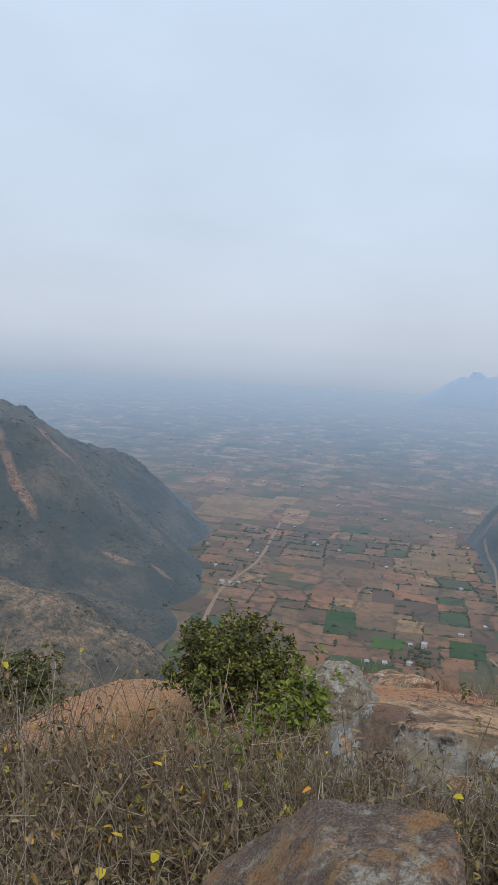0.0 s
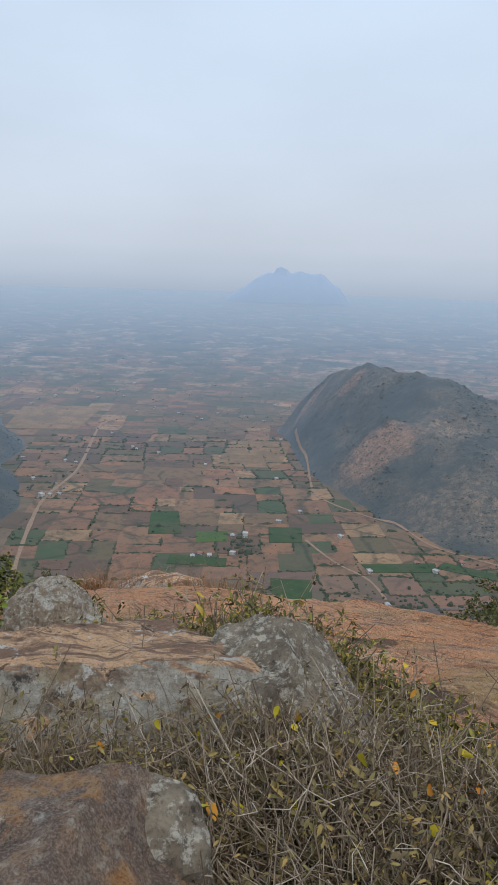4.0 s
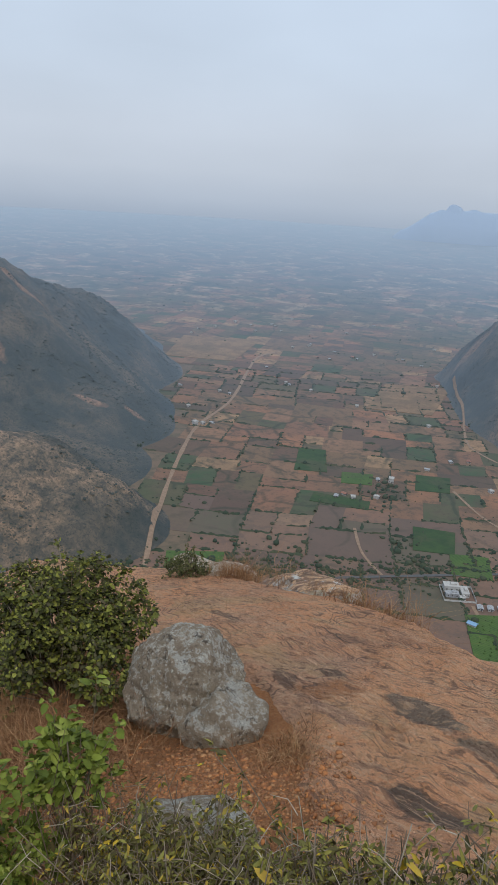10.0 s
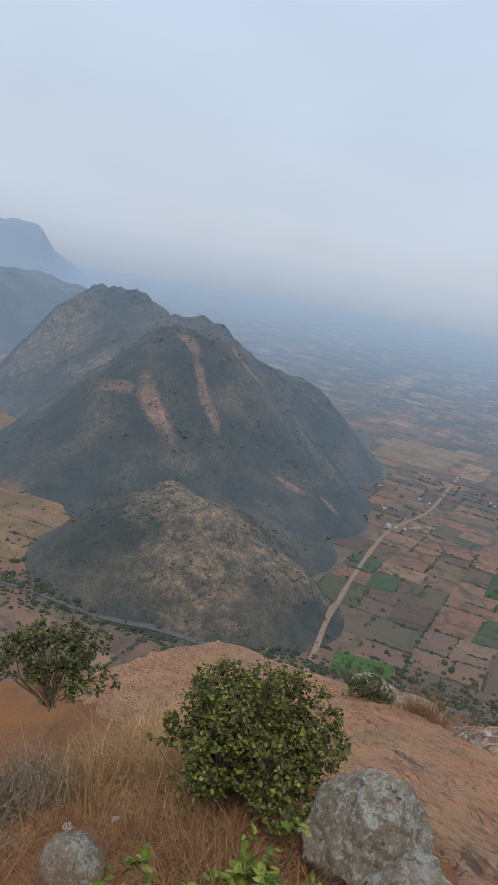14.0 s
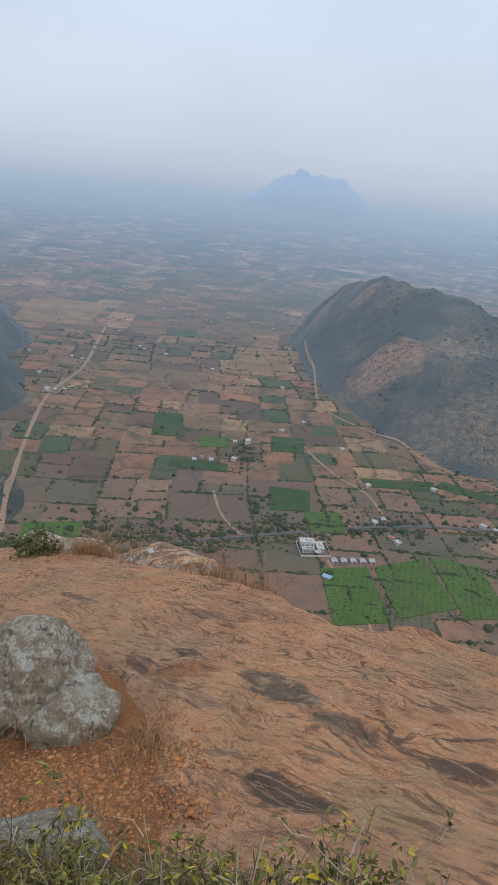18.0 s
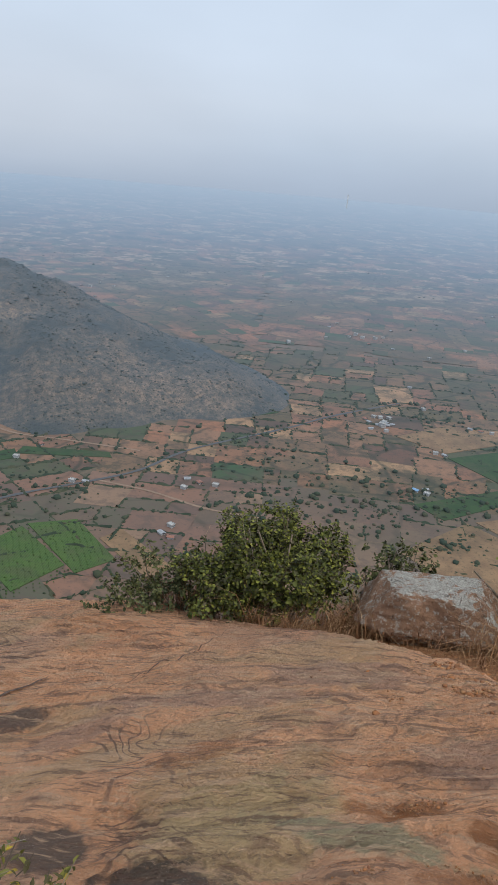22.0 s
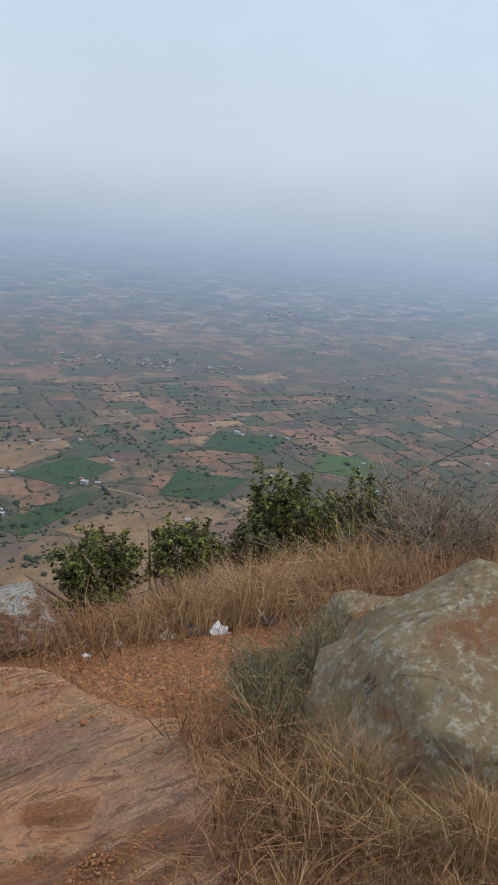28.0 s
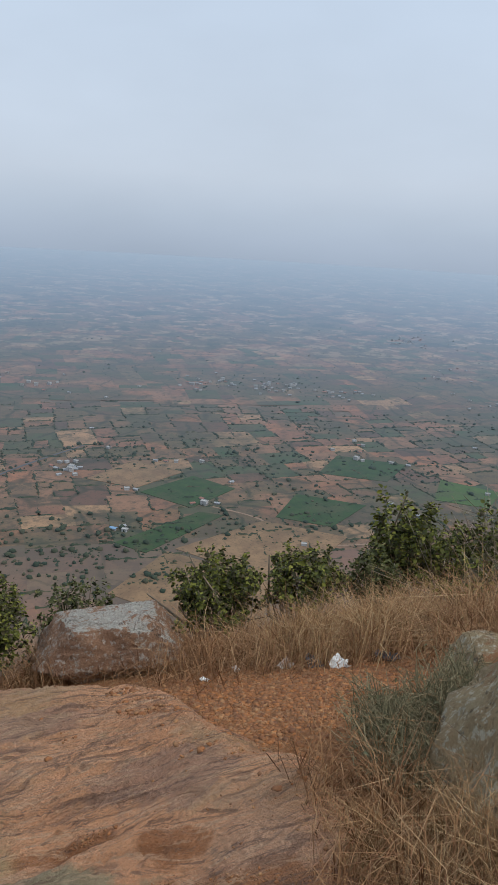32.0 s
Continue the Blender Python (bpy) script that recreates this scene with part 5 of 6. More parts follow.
# crops that stand out, and bare patches
for name, ring, mat, label in (
        ("crop_field", [(-308, 906), (-275, 918), (-247, 839), (-285, 826)], M_CROP2, "dark green crop field"),
        ("crop_field", [(-232, 850), (-196, 862), (-188, 826), (-222, 815)], M_CROP, "bright green crop field"),
        ("crop_field", [(-240, 770), (-176, 776), (-172, 752), (-236, 744)], M_CROP2, "dark green crop field"),
        ("crop_field", [(-310, 560), (-262, 585), (-250, 545), (-292, 522)], M_CROP, "olive green crop field"),
        ("crop_field", [(-150, 890), (-110, 900), (-102, 850), (-140, 838)], M_CROP2, "green crop field"),
        ("crop_field", [(-120, 735), (-78, 742), (-70, 690), (-108, 680)], M_CROP2, "green crop field"),
        ("crop_field", [(-75, 690), (-40, 700), (-30, 655), (-66, 648)], M_CROP, "green crop field"),
        ("crop_field", [(-44, 582), (-5, 600), (20, 520), (-22, 500)], M_CROP, "bright green plantation in rows"),
        ("crop_field", [(0, 602), (43, 636), (70, 560), (26, 528)], M_CROP, "bright green plantation in rows"),
        ("crop_field", [(48, 640), (92, 640), (112, 560), (76, 545)], M_CROP, "bright green plantation in rows"),
        ("crop_field", [(60, 832), (150, 800), (150, 784), (50, 812)], M_CROP2, "long green crop strip"),
        ("crop_field", [(-30, 800), (50, 826), (52, 800), (-20, 780)], M_CROP2, "green crop strip"),
        ("crop_field", [(545, 720), (640, 730), (650, 660), (560, 640)], M_CROP2, "green crop field by the village"),
        ("crop_field", [(430, 610), (560, 625), (575, 600), (440, 570)], M_CROP2, "long green crop field"),
        ("crop_field", [(620, 560), (700, 600), (740, 520), (650, 500)], M_CROP2, "dark green crop field"),
        ("crop_field", [(790, 640), (880, 680), (930, 590), (840, 560)], M_CROP2, "dark green crop field"),
        ("crop_field", [(830, 480), (910, 520), (930, 440), (860, 420)], M_CROP, "green crop field"),
        ("crop_field", [(330, 960), (380, 980), (400, 910), (350, 900)], M_CROP2, "green crop field at the hill's foot"),
        ("bare_field", [(520, 800), (620, 830), (640, 750), (550, 735)], M_STUBBLE, "pale bare field beside the village"),
        ("bare_field", [(-300, 1330), (-190, 1360), (-185, 1170), (-285, 1150)], M_STUBBLE, "pale stubble field"),
        ("bare_field", [(-800, 1500), (-640, 1560), (-600, 1330), (-730, 1290)], M_STUBBLE, "pale stubble field"),
        ("bare_field", [(-720, 560), (-560, 480), (-700, 300), (-1000, 420)], M_STUBBLE, "tan bare ground beside the hill"),
        ("bare_field", [(-1250, 900), (-900, 640), (-1100, 480), (-1500, 700)], M_STUBBLE, "tan bare ground beside the hill"),
        ("bare_field", [(105, 600), (128, 612), (154, 540), (131, 522)], M_STUBBLE, "bare tan strip beside the plantation"),
        ("bare_field", [(470, 560), (600, 560), (640, 470), (500, 430)], M_STUBBLE, "open tan ground with scattered trees"),
        ("bare_field", [(360, 520), (460, 560), (500, 440), (400, 380)], M_STUBBLE, "open tan ground with scattered trees")):
    plot(name, ring, mat, label, 0.95 + 0.02 * RNG.random())
rows_xy = []
for u in np.arange(-42, 110, 5.0):
    for v in np.arange(505, 640, 5.0):
        if inside(np.array([u]), np.array([v]), np.array([(-40, 578), (43, 634), (92, 636), (110, 562), (22, 512), (-20, 504)]))[0] > 0 and RNG.random() < 0.85:
            rows_xy.append((u + RNG.normal(0, 0.5), v + RNG.normal(0, 0.5), PLAIN_Z + 0.9))
tagged(shown("plantation_trees", clumps("plantation_trees", rows_xy, RNG.uniform(0.5, 0.9, len(rows_xy)), 0.9), M_CROP), "young trees in rows on the green plantation", "trees", kind="stuff")

# a slim mast far out on the plain
mast = tagged(new("radio_mast"), "slim pale lattice mast far out on the hazy plain", "mast")
for k in range(3):
    bm = bmesh.new()
    w = 2.094 * k
    boxed(bm, (1.1, 1.1, 74), (2.2 * math.cos(w), 2.2 * math.sin(w), 37))
    part("leg", bm, M_PAPER, mast)
for k in range(6):
    bm = bmesh.new()
    boxed(bm, (4.6, 4.6, 0.9), (0, 0, 10 + 12 * k))
    part("brace", bm, M_PAPER, mast)
mast.matrix_basis = pose(2075, 4050, PLAIN_Z + float(rise(2075, 4050)), 0, 0, 20)


# ---- rocks on the summit ----
def stone_mesh(name, half, seed, boxy=2.6, cuts=(), rugged=0.10, fine=4, random_cuts=5, grain=0.016):
    bm = bmesh.new()
    bmesh.ops.create_icosphere(bm, subdivisions=fine, radius=1)
    rnd = random.Random(seed)
    planes = [(Vector(n).normalized(), d) for n, d in cuts]
    for _ in range(random_cuts):
        planes.append((Vector((rnd.uniform(-1, 1), rnd.uniform(-1, 1), rnd.uniform(-0.2, 1))).normalized(), rnd.uniform(0.72, 0.95)))
    for v in bm.verts:
        p = v.co.copy()
        k = (abs(p.x) ** boxy + abs(p.y) ** boxy + abs(p.z) ** boxy) ** (-1 / boxy)
        p = p * k
        for n, d in planes:
            over = p.dot(n) - d
            if over > 0:
                p -= n * over * 0.92
        q = Vector((p.x * half[0], p.y * half[1], p.z * half[2]))
        mean = sum(half) / 3
        q += p.normalized() * mean * rugged * noise.fractal(q / mean * 1.1 + Vector((seed * 3.1, 0, 0)), 0.8, 2.0, 3)
        q += p.normalized() * grain * noise.fractal(q * 9 + Vector((0, seed * 1.7, 0)), 0.55, 2.0, 5)
        v.co = q
    return bm


def rock(name, at, half, seed, material, label, turn=(0, 0, 0), **kw):
    ob = part(name, stone_mesh(name, half, seed, **kw), material, None, "", True)
    ob.matrix_basis = pose(*at, *turn)
    return tagged(ob, label, "rock")


boulder = rock("boulder", (-2.13, 3.98, -1.53), (0.385, 0.38, 0.40), 4, M_BOULDER, "rounded grey boulder crusted with pale lichen, on red gravel", (0, 0, 25), boxy=2.5, random_cuts=4, rugged=0.08, fine=6, grain=0.02,
               cuts=(((0.75, -0.2, 0.6), 0.80), ((-0.75, -0.45, 0.5), 0.74), ((0.1, -0.9, 0.35), 0.78), ((0.05, -0.3, 0.95), 0.86), ((0.6, -0.75, -0.1), 0.84), ((-0.3, -0.8, -0.5), 0.74)))
lobe = part("lobe", stone_mesh("lobe", (0.27, 0.25, 0.23), 9, rugged=0.15, fine=4), M_BOULDER, boulder, "", True)
lobe.matrix_basis = boulder.matrix_basis.inverted() @ pose(-1.80, 3.86, -1.55, 0, 0, 20)
rock("stone", (-1.32, 2.50, -1.07), (0.28, 0.20, 0.22), 12, M_BOULDER, "small grey lichened stone half sunk in gravel", (0, 0, 30), fine=3)
rock("stone", (-3.42, 2.78, -1.98), (0.26, 0.2, 0.18), 15, M_BOULDER, "small grey lichened stone in dry grass", (0, 0, -20), fine=3)
rock("ridge_rock", (-2.75, 8.42, -3.20), (0.85, 0.36, 0.28), 18, M_LEDGE, "banded grey and tan rock on the rim of the dome", (0, -16, -28), boxy=3.0)
rock("ridge_rock", (-1.35, 7.2, -2.78), (1.3, 0.30, 0.11), 19, M_DOME, "thin layered ledge along the rim of the dome", (0, -16, -40), boxy=3.0)
rock("ridge_rock", (-4.25, 9.55, -3.95), (0.45, 0.3, 0.28), 21, M_BOULDER, "pale rock at the rim beside rusty grass", (0, 0, -30))
rock("ridge_rock", (-5.35, 10.4, -4.45), (0.4, 0.3, 0.22), 22, M_BOULDER, "small pale rock on the rim of the dome", (0, 0, 0), fine=3)
rock("ridge_rock", (0.26, 6.28, -2.12), (0.24, 0.16, 0.12), 23, M_DOME, "low pink knob on the rim of the dome", (0, 0, 10), fine=3)

rock("ledge_rock", (-0.62, 1.17, -0.36), (0.73, 0.48, 0.41), 31, M_LEDGE, "long flat-topped slab of banded rock with white and black lichen", (-15, 0, 11), boxy=4.5, random_cuts=3, rugged=0.08, fine=6,
     cuts=(((0, 0, 1), 0.86), ((0.1, -1, 0.25), 0.9), ((0.9, 0.5, 0.2), 0.95)))
rock("ledge_block", (0.17, 1.18, -0.25), (0.44, 0.32, 0.42), 34, M_BLOCK, "dark grey lichened block beside the flat slab", (-8, 8, 10), boxy=3.6, random_cuts=1, rugged=0.09, fine=6, grain=0.024,
     cuts=(((0.66, -0.15, 0.74), 0.46), ((-0.66, -0.2, 0.72), 0.66), ((0.1, -0.85, 0.5), 0.76), ((-1, -0.1, 0.1), 0.86)))
rock("standing_slab", (-0.73, -0.55, -0.06), (0.37, 0.25, 0.62), 37, M_SLAB, "upright brown weathered slab with pale lichen spots", (14, 6, 18), boxy=4.5, random_cuts=1, rugged=0.06, fine=5,
     cuts=(((-0.15, 0.1, 1), 0.9), ((-0.72, 0, 0.69), 0.68), ((0.96, 0, 0.28), 0.86), ((0, -1, 0.2), 0.75)))
rock("standing_slab", (-0.11, 0.02, -0.11), (0.31, 0.26, 0.52), 41, M_SLAB, "brown slab streaked with orange lichen, leaning in dry scrub", (16, -8, 12), boxy=4.0, random_cuts=1, rugged=0.06, fine=5,
     cuts=(((0, 0.2, 1), 0.88), ((0.7, 0, 0.7), 0.8), ((-0.85, 0, 0.5), 0.74), ((0, -1, 0.2), 0.78)))
rock("low_rock", (-0.05, 0.24, -0.05), (0.19, 0.14, 0.31), 43, M_BLOCK, "grey rock mottled with black and white lichen in scrub", (10, 12, -10), boxy=2.8, fine=4)

rock("flat_boulder", (3.25, 4.26, -1.36), (0.52, 0.30, 0.27), 51, M_FLAT, "rust-and-grey flat-topped boulder at the dome's edge", (-4, -6, -36), boxy=7.0, random_cuts=0, rugged=0.06, fine=5, grain=0.022,
     cuts=(((0.05, 0.05, 1), 0.86), ((-0.8, -0.1, 0.5), 0.92), ((-0.75, -0.2, -0.6), 0.80), ((0.05, -0.95, 0.3), 0.82), ((0.9, 0, 0.4), 0.90), ((0.5, -0.7, 0.5), 0.98), ((0, -0.8, -0.6), 0.72), ((-0.5, -0.5, -0.7), 0.75)))
rock("big_boulder", (2.98, 0.92, -0.20), (0.64, 0.60, 0.58), 55, M_BIG, "large rounded boulder, grey-green with rusty patches of lichen", (0, 6, -20), boxy=2.4, random_cuts=4, rugged=0.10, fine=5,
     cuts=(((-0.85, 0.25, 0.45), 0.80), ((-0.5, 0.55, 0.68), 0.70)))
rock("small_boulder", (3.95, 1.74, -0.68), (0.33, 0.30, 0.28), 58, M_BIG, "rounded grey boulder behind the larger one", (0, 0, -30), boxy=2.4, fine=4)
rock("cleft_rock", (3.15, 0.14, 0.02), (0.42, 0.28, 0.5), 59, M_BOULDER, "pale grey rock wedged beside the large boulder", (0, 0, 10), boxy=2.8, fine=4)

def crack(pts, wide):
    """A flat dark strip on the dome along the points, coloured as a crack's shade."""
    fine = []
    for (ax, ay), (bx, by) in zip(pts[:-1], pts[1:]):
        for s in range(10):
            fine.append((ax + (bx - ax) * s / 10, ay + (by - ay) * s / 10))
    fine = np.array(fine + [pts[-1]])
    fine = fine + np.column_stack([0.012 * rough(fine[:, 0], fine[:, 1], 9.0, 3, 1.0), 0.012 * rough(fine[:, 0], fine[:, 1], 9.0, 3, 8.0)])
    t = np.gradient(fine, axis=0)
    side = np.column_stack([-t[:, 1], t[:, 0]]) / np.linalg.norm(t, axis=1, keepdims=True)
    w = wide * np.clip(1 + 0.6 * rough(fine[:, 0], fine[:, 1], 12.0, 3, 4.0), 0.3, 2)[:, None] * np.sin(np.linspace(0.15, 3.0, len(fine)))[:, None]
    left, right = fine + side * w, fine - side * w
    rows = [np.column_stack([p, rock_top(p[:, 0], p[:, 1]) + cleavage(p[:, 0], p[:, 1]) + 0.004]) for p in (left, right)]
    v = np.stack(rows, 1).reshape(-1, 3)
    k = np.arange(len(fine) - 1) * 2
    shown("crack", mesh_from("crack", v, np.stack([k, k + 1, k + 3, k + 2], 1)), M_CRACK, ground_root, "dark narrow crack in the rock")


crack([(0.17, 3.91), (0.32, 3.95), (0.45, 4.05), (0.62, 4.11)], 0.0108)
crack([(1.76, 4.34), (1.46, 4.0), (1.26, 3.9), (1.08, 3.79), (0.86, 3.68)], 0.0047)
crack([(-0.12, 4.03), (-0.02, 3.98), (0.03, 3.9), (0.02, 3.74)], 0.0097)
crack([(-1.9, 6.2), (-1.6, 5.9), (-1.2, 5.75)], 0.0097)

# gravel: loose stones on the red soil
gv = []
for cx, cy, sx, sy, n in ((-1.7, 3.05, 0.45, 0.3, 6500), (3.2, 2.5, 0.45, 0.45, 14000), (1.75, 1.25, 0.28, 0.2, 1000), (-3.9, 3.2, 0.7, 0.6, 500), (2.6, 1.9, 0.3, 0.5, 250), (-1.2, 3.3, 0.3, 0.3, 350), (1.35, 1.55, 0.2, 0.12, 160), (1.80, 1.86, 0.05, 0.04, 160), (1.66, 1.77, 0.05, 0.04, 120), (1.68, 2.12, 0.05, 0.02, 80), (1.27, 1.90, 0.06, 0.03, 120), (1.34, 2.40, 0.05, 0.02, 60), (1.48, 1.82, 0.03, 0.03, 70), (1.62, 1.52, 0.14, 0.06, 700)):
    for x, y in RNG.normal((cx, cy), (sx, sy), (n, 2)):
        gv.append((x, y))
gv = np.array(gv)
gz = np.maximum(soil_top(gv[:, 0], gv[:, 1]), rock_top(gv[:, 0], gv[:, 1]))
onrock = (inside(gv[:, 0], gv[:, 1], DOME) > 0.25) & (RNG.random(len(gv)) < 0.75) & (gv[:, 1] > 2.5)
gv, gz = gv[~onrock], gz[~onrock]
size = np.minimum(RNG.lognormal(-4.95, 0.5, len(gv)), 0.017) * np.where((gv[:, 0] > 0) & (gv[:, 1] < 2.6) & (gv[:, 0] < 2.2), 0.42, 1.0)
tagged(shown("gravel", clumps("gravel", np.column_stack([gv, gz - 0.4 * size]), size, 0.55, 0.62), M_GRAVEL), "loose rust-coloured gravel on the soil", "gravel", kind="stuff")


# ---- litter ----
def scrap(name, x, y, w, material, label, seed):
    rnd = random.Random(seed)
    bm = bmesh.new()
    bmesh.ops.create_grid(bm, x_segments=6, y_segments=6, size=w / 2)
    for v in bm.verts:
        v.co.z += rnd.uniform(0, 0.35) * w
        v.co.x += rnd.uniform(-0.08, 0.08) * w
    bmesh.ops.solidify(bm, geom=bm.faces[:], thickness=0.002)
    ob = part(name, bm, material)
    ob.matrix_basis = pose(x, y, ground_at(x, y) + 0.01, rnd.uniform(5, 35), rnd.uniform(-20, 20), rnd.uniform(0, 180))
    return tagged(ob, label, "litter")


scrap("paper_scrap", 3.78, 2.66, 0.11, M_PAPER, "crumpled white paper on the red gravel", 1)
scrap("paper_scrap", 3.5, 3.25, 0.05, M_PAPER, "small white paper scrap on the gravel", 2)
scrap("paper_scrap", 3.24, 3.25, 0.05, M_PAPER, "small white paper scrap on the gravel", 3)
scrap("plastic_bag", 3.74, 2.82, 0.12, M_BLACK, "crumpled black plastic bag in dry grass", 4)
scrap("plastic_bag", 4.06, 2.5, 0.13, M_BLACK, "crumpled black plastic bag in dry grass", 5)
scrap("paper_scrap", -4.35, 3.5, 0.07, M_PAPER, "small white paper scrap in dry grass", 6)
scrap("paper_scrap", -4.1, 3.75, 0.06, M_PAPER, "small white paper scrap in dry grass", 7)
scrap("plastic_wrapper", 3.7, 3.0, 0.09, M_PAPER, "pale crumpled wrapper in dry grass", 8)


# ---- plants on the summit ----
def leaf_mesh(name, at, way, length, wide=0.55, droop=0.25):
    """Folded leaves: places, directions and lengths in rows; two quads a leaf."""
    at, way, length = np.asarray(at, float), np.asarray(way, float), np.asarray(length, float)[:, None]
    k = len(at)
    way = way / np.linalg.norm(way, axis=1, keepdims=True)
    ref = RNG.normal(0, 1, (k, 3)) * 0.5 + (0, 0, 1)
    side = np.cross(way, ref)
    side /= np.linalg.norm(side, axis=1, keepdims=True) + 1e-9
    top = np.cross(side, way)
    w = length * wide * RNG.uniform(0.75, 1.2, (k, 1))
    b, t = at, at + way * length - top * length * droop
    pts = [b, at + way * length * 0.3 + side * w * 0.45 + top * w * 0.12, at + way * length * 0.7 + side * w * 0.4 + top * w * 0.05 - top * length * droop * 0.5, t,
           at + way * length * 0.7 - side * w * 0.4 + top * w * 0.05 - top * length * droop * 0.5, at + way * length * 0.3 - side * w * 0.45 + top * w * 0.12]
    v = np.stack(pts, 1).reshape(-1, 3)
    o = (np.arange(k) * 6)[:, None]
    f = np.concatenate([o + (0, 1, 2, 3), o + (0, 3, 4, 5)])
    return mesh_from(name, v, f)


def stick_mesh(name, a, b, r0, r1, bend=0.0):
    """Thin three-sided sticks from a to b in two pieces, each with a bend."""
    a, b = np.asarray(a, float), np.asarray(b, float)
    k = len(a)
    r0, r1 = np.broadcast_to(r0, (k,))[:, None], np.broadcast_to(r1, (k,))[:, None]
    way = b - a
    long = np.linalg.norm(way, axis=1, keepdims=True) + 1e-9
    side = np.cross(way / long, RNG.normal(0, 1, (k, 3)))
    side /= np.linalg.norm(side, axis=1, keepdims=True) + 1e-9
    other = np.cross(way / long, side)
    mid = (a + b) / 2 + side * long * bend * RNG.uniform(-1, 1, (k, 1)) + other * long * bend * RNG.uniform(-1, 1, (k, 1))
    rows = []
    for p, r in ((a, r0), (mid, (r0 + r1) / 2), (b, r1)):
        for w in (0, 2.094, 4.189):
            rows.append(p + (side * math.cos(w) + other * math.sin(w)) * r)
    v = np.stack(rows, 1).reshape(-1, 3)
    o = (np.arange(k) * 9)[:, None]
    f = [o + (s + c, s + (c + 1) % 3, s + 3 + (c + 1) % 3, s + 3 + c) for s in (0, 3) for c in (0, 1, 2)]
    return mesh_from(name, v, np.concatenate(f))


def bush(name, foot, mid, half, leaves, size, material, label, twigs=60, twig_r=0.006, inner=0.35, wide=0.7, tips=0.034, seed=0, stems=6):
    """A leafy bush: a root, stems and twigs, and leaves bunched at shoot tips on an uneven crown."""
    global RNG
    keep, RNG = RNG, np.random.default_rng(100 + seed)
    root = tagged(new(name), label, "bush")
    foot, mid, half = np.array(foot, float), np.array(mid, float), np.array(half, float)
    shoots = max(8, leaves // 11)
    d = RNG.normal(0, 1, (shoots, 3))
    d[:, 2] = np.abs(d[:, 2]) * 1.0 - 0.35
    d /= np.linalg.norm(d, axis=1, keepdims=True)
    lumps = np.array([0.72 + 0.75 * noise.fractal((p[0] * 1.7 + seed, p[1] * 1.7, p[2] * 1.7), 0.9, 2.0, 3) for p in d])
    r = np.clip(lumps + 0.12, 0.4, 1.2) * (1 - inner * RNG.random(shoots) ** 1.6)
    tip = mid + d * half * r[:, None]
    each = 11     # leaves in a rosette at the end of each shoot, the inner ones upright
    axis = d * 0.55 + (0, 0, 0.75) + RNG.normal(0, 0.25, (shoots, 3))
    axis /= np.linalg.norm(axis, axis=1, keepdims=True)
    one = np.cross(axis, RNG.normal(0, 1, (shoots, 3)))
    one /= np.linalg.norm(one, axis=1, keepdims=True)
    two = np.cross(axis, one)
    k = np.arange(each)
    turn, lift = (k * 2.4)[None, :, None], (0.1 + 1.1 * (k / each) ** 1.5)[None, :, None]
    out = (one[:, None] * np.cos(turn) + two[:, None] * np.sin(turn) + axis[:, None] * lift).reshape(-1, 3) + RNG.normal(0, 0.28, (shoots * each, 3))
    back = (tips * 1.6 * (1 - k / each))[None, :, None]
    at = (tip[:, None] - axis[:, None] * back).reshape(-1, 3) + RNG.normal(0, tips * 0.35, (shoots * each, 3))
    ln = size * RNG.uniform(0.6, 1.2, len(at)) * np.tile(1.15 - 0.55 * k / each, shoots)
    shown("crown", leaf_mesh("crown", at, out, ln, wide), material, root)["kind"] = "stuff"
    n = min(twigs, shoots)
    pick = RNG.permutation(shoots)[:n]
    start = foot + (tip[pick] - foot) * RNG.uniform(0.1, 0.5, (n, 1))
    shown("brushwood", stick_mesh("brushwood", start, tip[pick], twig_r, twig_r * 0.4, 0.12), M_TWIG, root)["kind"] = "stuff"
    for _ in range(stems):
        e = mid + RNG.normal(0, 0.35, 3) * half + (0, 0, 0.1 * half[2])
        shown("stem", stick_mesh("stem", [foot + RNG.normal(0, 0.03, 3) * (1, 1, 0)], [e], twig_r * 3.2, twig_r * 1.2, 0.15), M_TWIG, root)
    RNG = keep
    return root


